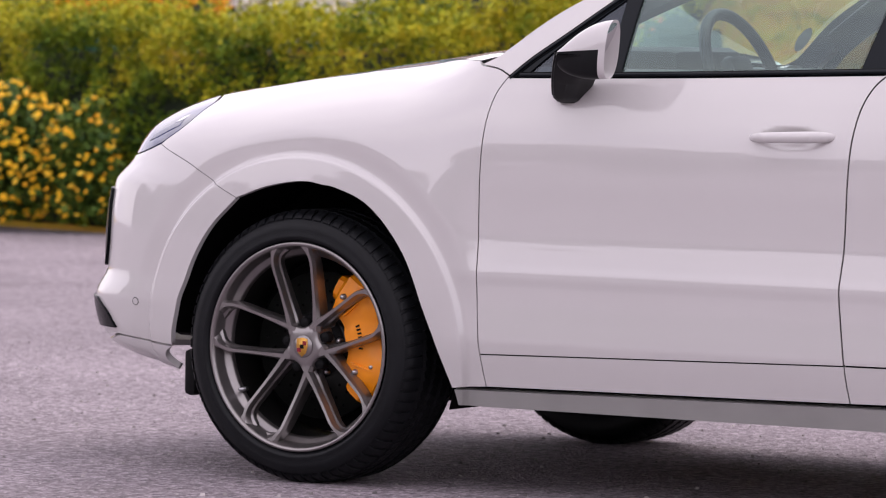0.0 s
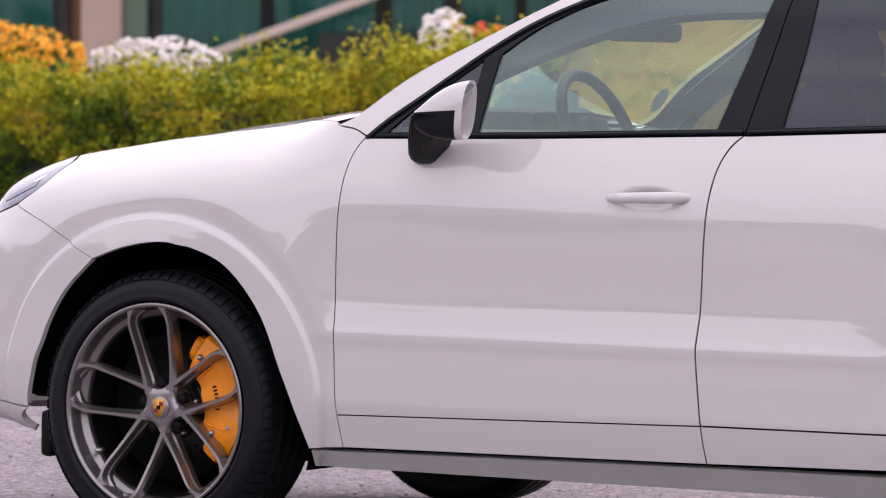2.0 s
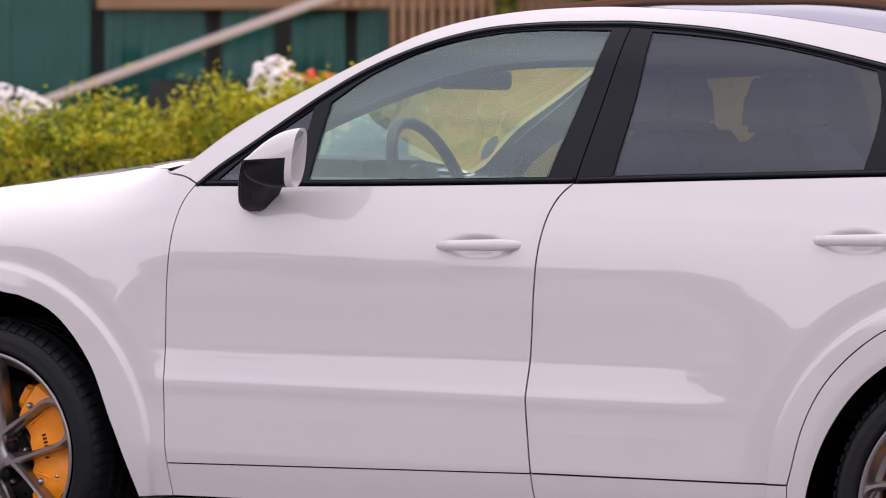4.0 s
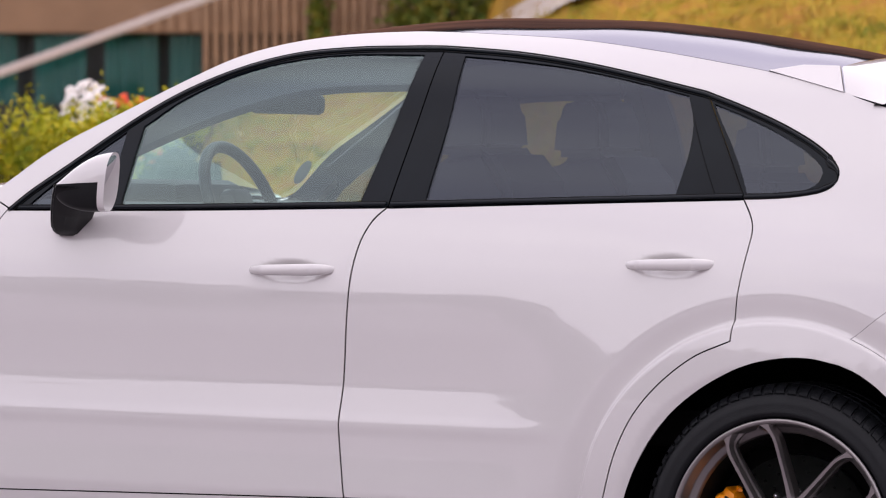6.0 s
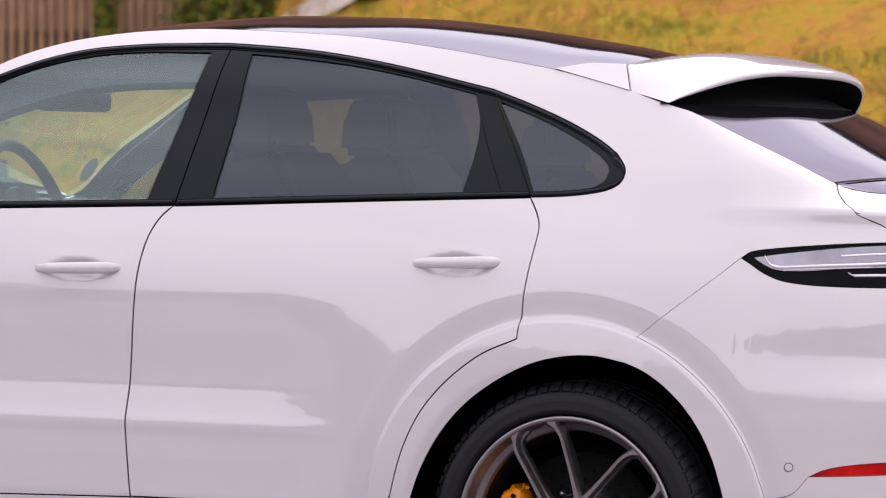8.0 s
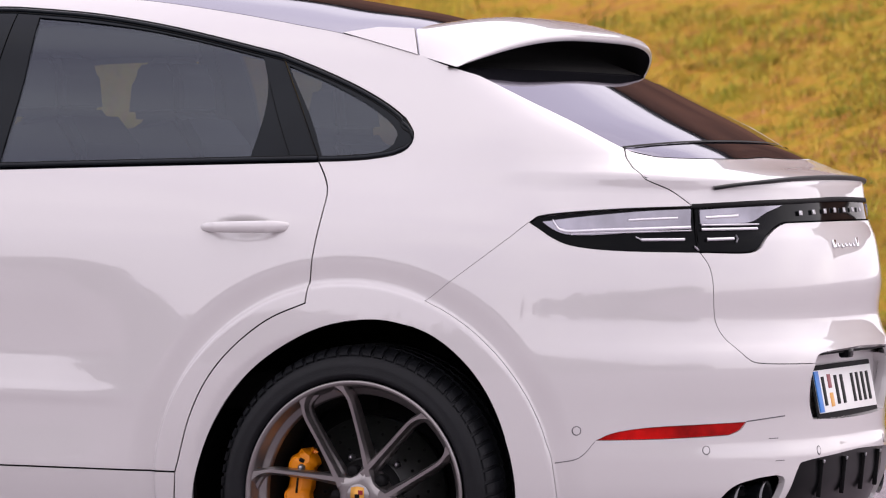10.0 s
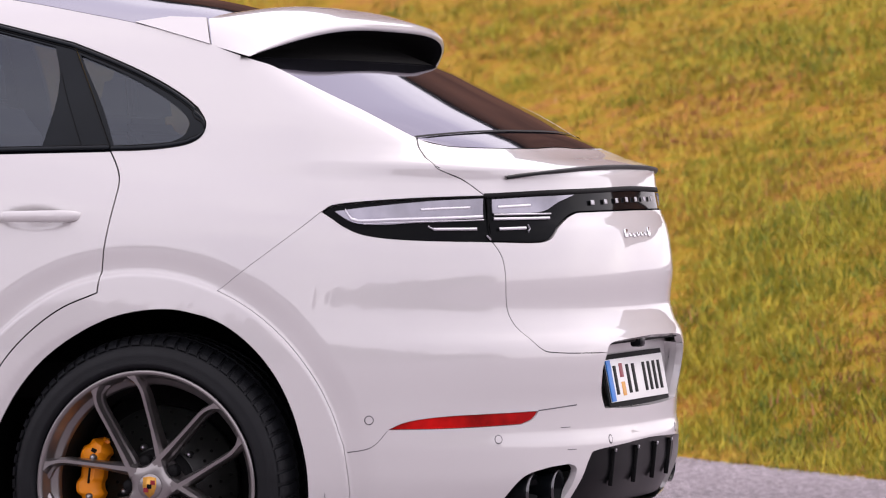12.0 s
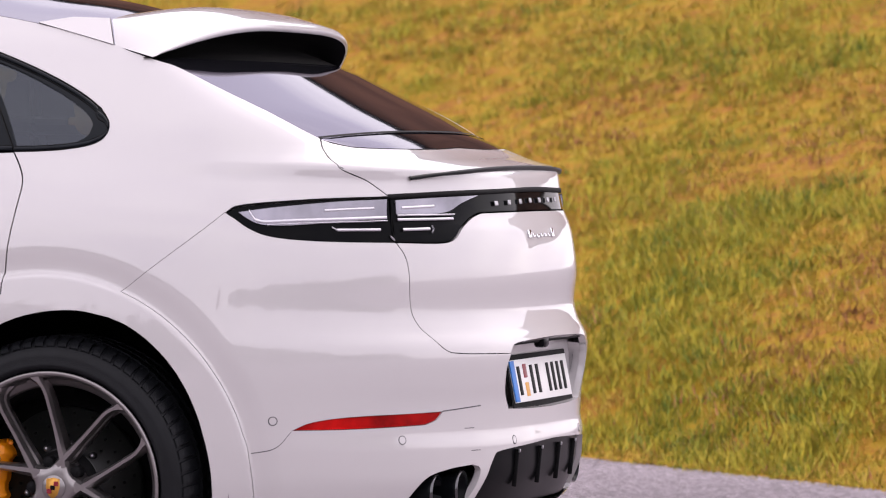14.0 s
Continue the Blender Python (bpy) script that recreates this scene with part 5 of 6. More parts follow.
def mirror(sg):
    """Door mirror: painted cap over a black housing, glass to the rear, black foot on the door."""
    root = new("door_mirror")
    root.parent = car
    n, k = 16, 28
    cap_f, low_f, vs = [], [], []
    for i in range(n + 1):
        t = i / n
        x = 0.868 + 0.164 * t
        g = (1 - (1 - t) ** 2.6) ** 0.45
        hz = 0.078 * g
        hy = 0.037 * (0.30 + 0.70 * g)
        cz = 1.208 + 0.010 * t - 0.004
        for j in range(k):
            a = 2 * math.pi * j / k
            ca, sa = math.cos(a), math.sin(a)
            e = 0.8
            vs.append((x + 0.010 * sa, sg * (-1.050 + hy * math.copysign(abs(ca) ** e, ca)), cz + (0.078 * (1 - (1 - t) ** 2.1) if sa > 0 else hz) * math.copysign(abs(sa) ** e, sa)))
    for i in range(n):
        for j in range(k):
            q = (j + 1) % k
            f = (i * k + j, i * k + q, (i + 1) * k + q, (i + 1) * k + j)
            (cap_f if j < k // 2 or i >= n - 2 else low_f).append(f)
    low_f.append(tuple(range(k)))

    def sub(name, faces, mat, label):
        used = sorted({i for f in faces for i in f})
        idx = {v: i for i, v in enumerate(used)}
        add(name, raw([vs[i] for i in used], [tuple(idx[i] for i in f) for f in faces]), mat, root, label)
    sub("mirror_cap", cap_f, PAINT, "painted mirror cap")
    sub("mirror_housing", low_f, TRIM_BLACK, "black mirror housing")
    rim = [vs[n * k + j] for j in range(k)]
    c = Vector((0, 0, 0))
    for p in rim:
        c += Vector(p) / k
    vv = rim + [tuple(c + (Vector(p) - c) * 0.90 + Vector((-0.034 + 0.42 * (p[2] - c.z), 0, 0))) for p in rim]
    add("mirror_bezel", raw(vv, [(j, (j + 1) % k, k + (j + 1) % k, k + j) for j in range(k)]), PAINT, root)
    add("mirror_glass", raw(vv[k:], [tuple(range(k))]), CHROME, root, "mirror glass")
    # foot
    bm = bmesh.new()
    rows = []
    for z, x0, x1, y0, y1 in ((1.200, 0.862, 0.990, -1.09, -0.985), (1.165, 0.838, 0.948, -1.06, -0.955), (1.12, 0.806, 0.897, -1.01, -0.905), (1.085, 0.786, 0.866, -0.97, -0.88), (1.068, 0.796, 0.852, -0.95, -0.88)):
        rows.append([bm.verts.new((x, sg * y, z)) for x, y in ((x0 + 0.02, y0), (x1 - 0.02, y0), (x1, y0 + 0.03), (x1, y1), (x0, y1), (x0, y0 + 0.03))])
    for a, b in zip(rows, rows[1:]):
        for i in range(6):
            bm.faces.new((a[i], a[(i + 1) % 6], b[(i + 1) % 6], b[i]))
    bm.faces.new(rows[0])
    bm.faces.new(rows[-1])
    bmesh.ops.bevel(bm, geom=bm.edges[:], offset=0.005, segments=2, affect="EDGES")
    part("mirror_foot", bm, TRIM_BLACK, root, "black mirror foot")


mirror(1)
mirror(-1)

# ---- cabin ----
bm = bmesh.new()
box(bm, 0.72, 0, 1.02, 0.70, 1.44, 0.28, 0.06)
box(bm, 0.86, -0.38, 1.17, 0.22, 0.40, 0.10, 0.04)
part("dashboard", bm, LEATHER, car, "black dashboard with instrument hood")
bm = bmesh.new()
box(bm, 1.6, 0, 0.62, 2.6, 1.6, 0.10, 0.02)
part("cabin_floor", bm, SHELL, car)
v, f = ribbon([(p[0], p[1] * 0.97, p[2] - 0.02) for p in rail_points(RAIL, 1.14, 2.9, 0.02)], [0.03] * 99, [0.0] * 99)
add("headliner", raw(v, f), HEADLINER, car)
sw = new("steering_wheel")
sw.parent = car
sw.matrix_basis = Matrix.Translation((1.062, -0.38, 1.150)) @ Matrix.Rotation(radians(66), 4, "Y")
vs, fs = [], []
for i in range(48):
    a = 2 * math.pi * i / 48
    for j in range(10):
        b = 2 * math.pi * j / 10
        r = 0.178 + 0.017 * math.cos(b)
        vs.append((r * math.cos(a), r * math.sin(a), 0.017 * math.sin(b)))
for i in range(48):
    for j in range(10):
        fs.append((i * 10 + j, ((i + 1) % 48) * 10 + j, ((i + 1) % 48) * 10 + (j + 1) % 10, i * 10 + (j + 1) % 10))
add("steering_rim", raw(vs, fs), LEATHER, sw)
bm = bmesh.new()
box(bm, 0, 0, -0.01, 0.11, 0.12, 0.05, 0.02)
box(bm, 0, 0, -0.005, 0.03, 0.34, 0.02, 0.006)
box(bm, 0.09, 0, -0.005, 0.17, 0.03, 0.02, 0.006)
part("steering_hub", bm, LEATHER, sw)
bm = bmesh.new()
box(bm, 0, 0, 0, 0.035, 0.240, 0.058, 0.017, m=Matrix.Translation((0.995, 0, 1.438)) @ Matrix.Rotation(radians(-32), 4, "Z"))
box(bm, 0.955, 0.0, 1.478, 0.022, 0.016, 0.06, 0.006)
part("inside_mirror", bm, LEATHER, car)


def wedge(profile, y, widths, bevel):
    """A padded form: an outline in x and z, drawn across to the width that goes with each height, with rounded edges."""
    bm = bmesh.new()
    rows = [[bm.verts.new((x, y + sg * w / 2, z)) for (x, z), w in zip(profile, widths)] for sg in (-1, 1)]
    n = len(profile)
    bm.faces.new(rows[0])
    bm.faces.new(rows[1][::-1])
    for i in range(n):
        bm.faces.new((rows[0][i], rows[0][(i + 1) % n], rows[1][(i + 1) % n], rows[1][i]))
    bmesh.ops.bevel(bm, geom=bm.edges[:], offset=bevel, segments=3, affect="EDGES")
    return bm


def seat(x, y, rear=False):
    root = new("rear_seat" if rear else "front_seat")
    root.parent = car
    if rear:
        back = [(x - 0.16, 0.80), (x + 0.02, 1.22), (x + 0.06, 1.27), (x + 0.18, 1.27), (x + 0.22, 1.20), (x + 0.10, 0.80)]
        head = [(x + 0.05, 1.27), (x + 0.07, 1.40), (x + 0.15, 1.41), (x + 0.17, 1.27)]
    else:
        back = [(x - 0.07, 0.80), (x - 0.05, 1.10), (x - 0.02, 1.24), (x + 0.02, 1.30), (x + 0.165, 1.33), (x + 0.255, 1.21), (x + 0.265, 0.98), (x + 0.18, 0.80)]
        head = [(x - 0.015, 1.30), (x - 0.010, 1.42), (x + 0.03, 1.472), (x + 0.11, 1.476), (x + 0.145, 1.43), (x + 0.155, 1.31)]
    part("backrest", wedge(back, y, [0.50 - 0.14 * max(0.0, q[1] - 1.0) / 0.3 for q in back], 0.030), LEATHER, root)
    part("headrest", wedge(head, y, [0.28 - 0.04 * (q[1] - 1.27) / 0.2 for q in head], 0.022), LEATHER, root)
    bm = bmesh.new()
    box(bm, x - 0.25, y, 0.76, 0.52, 0.50, 0.16, 0.05)
    part("seat_cushion", bm, LEATHER, root)


for yy in (-0.38, 0.38):
    seat(1.715, yy)
    seat(2.50, yy, True)
# inspection sticker on the far side of the windshield
bm = bmesh.new()
bmesh.ops.create_circle(bm, cap_ends=True, segments=20, radius=0.04, matrix=Matrix.Translation((0.76, 0.55, 1.245)) @ Matrix.Rotation(radians(-60), 4, "Y") @ Matrix.Rotation(radians(20), 4, "Z"))
part("windshield_sticker", bm, PLATE, car, "pale round windshield sticker")


# ---- bank, hedge, flowers, building, tree row ----
def pan_of(x, y):
    return math.degrees(math.atan2(EYE[0] - x, y - EYE[1]))


def bank_height(x, y):
    d = y - edge_y(x) - 0.15
    if d <= 0:
        return -0.02
    k = 1 - smooth(24.3, 25.9, pan_of(x, y))
    steep = 0.33 * k + 0.028 * (1 - k)
    h = steep * d * smooth(0, 1.2, d)
    k2 = smooth(25.0, 26.4, pan_of(x, y)) * (1 - smooth(28.2, 29.4, pan_of(x, y)))
    r = math.hypot(x - EYE[0], y - EYE[1])
    h = max(h, k2 * min(0.24 * d * smooth(0, 1.2, d), 1.20 + 0.018 * r))
    h = h if h < 3.4 else 3.4 + 1.1 * (1 - math.exp(-(h - 3.4) / 1.1))
    return h + 0.04 * math.sin(x * 2.1 + y) * math.sin(y * 1.7) * smooth(0, 2, d)


def patchy(name, stops, scale1, scale2, bump=0.6, rough=0.9):
    """Ground cover coloured by two noises, coarse and fine."""
    m = bpy.data.materials.new(name)
    m.use_nodes = True
    n, links = m.node_tree.nodes, m.node_tree.links
    b = n["Principled BSDF"]
    b.inputs["Roughness"].default_value = rough
    b.inputs["Specular IOR Level"].default_value = 0.15
    tc = n.new("ShaderNodeTexCoord")
    t1, t2 = n.new("ShaderNodeTexNoise"), n.new("ShaderNodeTexNoise")
    t1.inputs["Scale"].default_value, t2.inputs["Scale"].default_value = scale1, scale2
    t1.inputs["Detail"].default_value = t2.inputs["Detail"].default_value = 5
    links.new(tc.outputs["Object"], t1.inputs["Vector"])
    links.new(tc.outputs["Object"], t2.inputs["Vector"])
    add_ = n.new("ShaderNodeMath")
    add_.operation = "MULTIPLY_ADD"
    add_.inputs[1].default_value = 0.5
    half = n.new("ShaderNodeMath")
    half.operation = "MULTIPLY"
    half.inputs[1].default_value = 0.5
    links.new(t1.outputs["Fac"], half.inputs[0])
    links.new(t2.outputs["Fac"], add_.inputs[0])
    links.new(half.outputs[0], add_.inputs[2])
    ramp = n.new("ShaderNodeValToRGB")
    els = ramp.color_ramp.elements
    while len(els) < len(stops):
        els.new(0.5)
    for i, c in enumerate(stops):
        els[i].position = 0.32 + 0.36 * i / (len(stops) - 1)
        els[i].color = (*c, 1)
    links.new(add_.outputs[0], ramp.inputs[0])
    links.new(ramp.outputs[0], b.inputs["Base Color"])
    bp = n.new("ShaderNodeBump")
    bp.inputs["Strength"].default_value, bp.inputs["Distance"].default_value = bump, 0.03
    links.new(t2.outputs["Fac"], bp.inputs["Height"])
    links.new(bp.outputs[0], b.inputs["Normal"])
    return m


TURF = patchy("dry_turf", [(0.110, 0.130, 0.006), (0.260, 0.195, 0.010), (0.360, 0.205, 0.016), (0.330, 0.135, 0.028), (0.180, 0.170, 0.008)], 1.3, 9)
GRAVEL = material("pale_gravel", (0.64, 0.57, 0.52), rough=0.9, noise_scale=30, noise_amount=0.25, bump=0.5, bump_scale=60)


def bank():
    """The green beyond the asphalt, laid out in bearings round the lot."""
    vs, fs = [], []
    pans = [75 - 1.5 * i for i in range(27)] + [34.4 - 0.3 * i for i in range(78)]
    ds = [-0.02, 0.1, 0.25, 0.5, 0.8, 1.2, 1.7, 2.3, 3, 4, 5, 6.5, 8, 10, 11.5, 13, 15, 17, 19, 21, 23, 25.5, 28, 31, 34, 38, 42, 50, 60, 85, 120]
    for pan in pans:
        a, r = radians(pan), 8.0
        sa, ca = math.sin(a), math.cos(a)
        while r < 90 and EYE[1] + r * ca < edge_y(EYE[0] - r * sa):
            r += 0.02
        r += 0.12 * noise.noise(Vector((pan * 1.3, 3.1, 0)))
        for d in ds:
            x, y = EYE[0] - (r + d) * sa, EYE[1] + (r + d) * ca
            vs.append((x, y, bank_height(x, y) if d > 0.05 else -0.02))
    k = len(ds)
    for i in range(len(pans) - 1):
        for j in range(k - 1):
            fs.append((i * k + j, (i + 1) * k + j, (i + 1) * k + j + 1, i * k + j + 1))
    return tagged(add("grass_bank", raw(vs, fs), TURF), "dry yellow-green grass bank rising from the asphalt", "grass bank", kind="structure")


bank()
DRY_BLADE = clump_material("dry_blades", [(0.190, 0.145, 0.008), (0.400, 0.250, 0.012), (0.440, 0.190, 0.032), (0.350, 0.270, 0.010), (0.560, 0.370, 0.050), (0.330, 0.240, 0.009)], 1.4, 8)
GREEN_BLADE = clump_material("green_blades", [(0.115, 0.155, 0.010), (0.270, 0.262, 0.012), (0.420, 0.330, 0.016), (0.195, 0.215, 0.012), (0.520, 0.380, 0.030), (0.350, 0.280, 0.012)], 1.8, 9)
RED_BLADE = clump_material("red_blades", [(0.230, 0.070, 0.024), (0.330, 0.130, 0.050), (0.280, 0.095, 0.030), (0.400, 0.200, 0.080)], 2.5, 10)
# lush and bare spots of the bank: x, y, reach
LUSH = ((2.1, 8.83, 0.45), (2.3, 9.0, 0.4), (2.43, 7.85, 0.35), (1.72, 12.1, 0.7), (3.28, 6.5, 0.35), (2.6, 6.95, 0.35), (2.03, 7.4, 0.4), (1.44, 10.0, 0.5), (0.77, 12.0, 0.5), (1.96, 8.0, 0.35), (3.05, 6.3, 0.4))
BARE = ((3.02, 6.88, 0.32), (3.03, 7.76, 0.25), (2.83, 7.0, 0.25), (0.91, 11.1, 0.4), (1.96, 10.0, 0.3), (2.41, 10.14, 0.35))


def spots(places, x, y):
    return sum(math.exp(-((x - a) ** 2 + ((y - b) * 0.8) ** 2) / r ** 2) for a, b, r in places)


def grass(name, label, mat, lo, hi, tufts, seed, pans=(11.5, 25.6), bare=False):
    """Tufts of short blades where the patch noise lies between lo and hi."""
    rng = np.random.default_rng(seed)
    base = []
    for _ in range(tufts):
        pan = radians(rng.uniform(*pans))
        r = 16.5 + 19.5 * rng.random() ** 1.4
        x, y = EYE[0] - r * math.sin(pan), EYE[1] + r * math.cos(pan)
        d = y - edge_y(x)
        red = spots(BARE, x, y)
        if bare and rng.random() > 0.9 * red + 0.02:
            continue
        patch = 0.62 * noise.noise(Vector((x * 0.9, y * 1.1, 5))) + 0.85 * noise.noise(Vector((x * 3.6, y * 3.6, 8))) + 0.8 * spots(LUSH, x, y) - 0.8 * red + rng.normal(0, 0.14)
        if d > 0.03 and lo < patch < hi:
            tall = 0.6 if d < 0.3 else (0.75 + 0.5 * max(0.0, patch)) * math.exp(rng.normal(0, 0.33))
            base.append((x, y, bank_height(x, y), tall))
    base = np.repeat(np.array(base), 10, axis=0)
    n = len(base)
    a = rng.uniform(0, 2 * math.pi, n)
    h = rng.uniform(0.014, 0.052, n) * base[:, 3]
    lean = rng.uniform(0.3, 1.5, n) * h
    w = rng.uniform(0.0020, 0.0052, n)
    px, py, z = base[:, 0] + rng.normal(0, 0.030, n) * base[:, 3], base[:, 1] + rng.normal(0, 0.030, n) * base[:, 3], base[:, 2]
    ca, sa = np.cos(a), np.sin(a)
    v = np.stack([np.stack([px - sa * w, py + ca * w, z - 0.01], 1), np.stack([px + sa * w, py - ca * w, z - 0.01], 1), np.stack([px + ca * lean, py + sa * lean, z + h], 1)], 1).reshape(-1, 3)
    q = v.reshape(-1, 3, 3)
    up = np.cross(q[:, 1] - q[:, 0], q[:, 2] - q[:, 0]) @ np.array([0.3, -0.9, 0.25])
    order = np.arange(3 * n).reshape(-1, 3)
    order[up < 0] = order[up < 0][:, ::-1]
    me = raw(v.tolist(), order.tolist(), flat=True)
    me.normals_split_custom_set([(0.0, -0.35, 0.94)] * len(me.loops))
    return tagged(add(name, me, mat), label, "grass", kind="stuff")


def loose_stones():
    """Small pale and dark stones lying on the asphalt round the car."""
    rng = np.random.default_rng(31)
    vs, fs = [], []
    for _ in range(2600):
        x, y, r = rng.uniform(-6, 6.5), rng.uniform(-2.6, 3.5), 0.0025 + 0.005 * rng.random() ** 3
        i = len(vs)
        ring = [(math.cos(q + rng.uniform(-0.3, 0.3)) * r * rng.uniform(0.8, 1.3), math.sin(q) * r * rng.uniform(0.8, 1.3)) for q in (0.0, 1.26, 2.51, 3.77, 5.03)]
        vs += [(x + a, y + b, 0.0) for a, b in ring] + [(x + a * 0.7, y + b * 0.7, r * rng.uniform(0.7, 1.1)) for a, b in ring]
        fs += [(i + k, i + (k + 1) % 5, i + 5 + (k + 1) % 5, i + 5 + k) for k in range(5)] + [tuple(i + 5 + k for k in range(5))]
    return tagged(add("loose_stones", raw(vs, fs, flat=True), STONE), "tiny loose stones scattered on the asphalt", "stones", kind="stuff")


STONE = leaf_material("loose_stone", [(0.10, 0.09, 0.09), (0.30, 0.27, 0.27), (0.50, 0.46, 0.46), (0.22, 0.20, 0.20), (0.62, 0.58, 0.57)], 0.85)
loose_stones()
grass("dry_grass", "dry ochre and reddish meadow grass on the bank", DRY_BLADE, -9, 0.55, 40000, 3)
grass("green_grass", "fresh green meadow grass patches on the bank", GREEN_BLADE, 0.36, 9, 60000, 4)
grass("red_grass", "reddish sorrel stems in bare spots of the bank", RED_BLADE, -9, 9, 16000, 6, bare=True)
grass("far_meadow_grass", "yellow-green meadow grass between the bank and the building", GREEN_BLADE, -0.2, 9, 9000, 7, (25.6, 31.0))


def leaves(rng, count, place, size, vs, fs, up=0.3):
    """Scatters folded leaf shapes at the points that place() gives."""
    for _ in range(count):
        p = place()
        if p is None:
            continue
        s = size * rng.uniform(0.6, 1.4)
        a, t = rng.uniform(0, 2 * math.pi), rng.uniform(-0.9, 0.9)
        u = Vector((math.cos(a) * math.cos(t), math.sin(a) * math.cos(t), math.sin(t)))
        v = u.cross(Vector((rng.normal(), rng.normal(), rng.normal() + up)))
        if v.length < 1e-3:
            continue
        v = v.normalized() * s * 0.42
        p = Vector(p)
        i = len(vs)
        vs += [tuple(p), tuple(p + u * s * 0.5 + v), tuple(p + u * s), tuple(p + u * s * 0.5 - v)]
        fs.append((i, i + 1, i + 2, i + 3))


# darker leaves low, golden shoots high: the sunlit top is put into the colours
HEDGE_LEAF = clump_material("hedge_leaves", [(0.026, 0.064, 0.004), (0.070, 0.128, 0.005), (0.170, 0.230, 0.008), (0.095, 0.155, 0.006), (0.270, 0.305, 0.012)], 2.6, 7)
HEDGE_LIT_SHOOT = clump_material("hedge_sunlit_shoots", [(0.165, 0.220, 0.008), (0.345, 0.360, 0.012), (0.500, 0.435, 0.016), (0.280, 0.315, 0.010), (0.620, 0.490, 0.025)], 2.6, 7)
HEDGE_SHADE = material("hedge_core", (0.012, 0.022, 0.005), rough=0.95, noise_scale=6, noise_amount=0.5)
HEDGE_X0, HEDGE_X1 = -19.0, -5.6


def hedge_top(x):
    return 1.19 + 0.04 * smooth(-10.3, -8.0, x) + 0.20 * smooth(-7.6, -5.8, x) + 0.10 * noise.noise(Vector((x * 1.1, 0, 2))) + 0.05 * noise.noise(Vector((x * 3.7, 0, 7)))


def hedge():
    rng = np.random.default_rng(5)
    vs, fs = [], []
    # woody core; its near-black colour paints the shade between the leaves
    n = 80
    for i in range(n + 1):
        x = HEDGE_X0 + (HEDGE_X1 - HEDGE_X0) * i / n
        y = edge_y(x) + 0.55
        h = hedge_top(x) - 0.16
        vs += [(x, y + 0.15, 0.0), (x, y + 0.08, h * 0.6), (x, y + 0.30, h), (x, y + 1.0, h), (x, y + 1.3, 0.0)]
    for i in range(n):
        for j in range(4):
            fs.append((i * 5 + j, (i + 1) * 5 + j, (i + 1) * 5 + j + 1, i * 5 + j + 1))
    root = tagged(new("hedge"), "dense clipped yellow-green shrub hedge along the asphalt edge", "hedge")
    add("hedge_core", raw(vs, fs), HEDGE_SHADE, root)

    def lumps(x, z, y=0.0):
        return 0.26 * noise.noise(Vector((x * 1.9, z * 2.6, y + 1))) + 0.14 * noise.noise(Vector((x * 5, z * 6, y + 4)))

    # rises with height: new growth, and sunlight painted on the upper leaves
    def lit_young(x, z, h):
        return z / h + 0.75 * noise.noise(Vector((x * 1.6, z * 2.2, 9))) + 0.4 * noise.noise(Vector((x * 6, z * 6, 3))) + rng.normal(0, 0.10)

    def place(shoots):
        while True:
            x = rng.uniform(HEDGE_X0, HEDGE_X1)
            h = hedge_top(x)
            if rng.random() < 0.66:
                z = h * (rng.random() ** 0.8)
                y = edge_y(x) + 0.52 + 0.10 * (z / h) + abs(rng.normal(0, 0.05)) - lumps(x, z)
            else:
                y = edge_y(x) + 0.5 + rng.uniform(0, 1.1)
                z = h + rng.normal(0, 0.04) + 0.7 * lumps(x, 2, y) + (0.16 * rng.random() ** 4)
            if (lit_young(x, z, h) > 0.78) == shoots:
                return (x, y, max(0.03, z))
    for kind, count, mat in (("foliage", 85000, HEDGE_LEAF), ("sunlit_young_foliage", 70000, HEDGE_LIT_SHOOT)):
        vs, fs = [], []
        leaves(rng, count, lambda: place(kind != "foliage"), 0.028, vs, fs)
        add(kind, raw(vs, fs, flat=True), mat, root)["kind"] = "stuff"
    # sprigs that stand out of the top
    vs, fs = [], []
    for _ in range(260):
        x = rng.uniform(HEDGE_X0, HEDGE_X1)
        y = edge_y(x) + 0.6 + rng.uniform(0, 0.8)
        h, L = hedge_top(x), rng.uniform(0.06, 0.20)
        dx, dy = rng.normal(0, 0.05), rng.normal(0, 0.05)

        def spr():
            t = rng.random()
            return (x + dx * t + rng.normal(0, 0.012), y + dy * t + rng.normal(0, 0.012), h - 0.03 + L * t)
        leaves(rng, 34, spr, 0.026, vs, fs)
    sp = add("sprig_foliage", raw(vs, fs, flat=True), HEDGE_LIT_SHOOT, root)
    sp["kind"] = "stuff"


hedge()


def petal_cluster(rng, vs, fs, p, r, n=7):
    """One blossom: a ring of petals and a raised middle."""
    tilt = Euler((rng.uniform(0.6, 1.3), 0, rng.uniform(-0.3, 0.9))).to_matrix()
    c = len(vs)
    vs.append(tuple(Vector(p) + tilt @ Vector((0, 0, r * 0.5))))
    for i in range(n * 2):
        a = math.pi * i / n
        q = r * (1.0 if i % 2 == 0 else 0.66)
        vs.append(tuple(Vector(p) + tilt @ Vector((q * math.cos(a), q * math.sin(a), rng.uniform(-0.1, 0.1) * r))))
    for i in range(n * 2):
        fs.append((c, c + 1 + i, c + 1 + (i + 1) % (n * 2)))


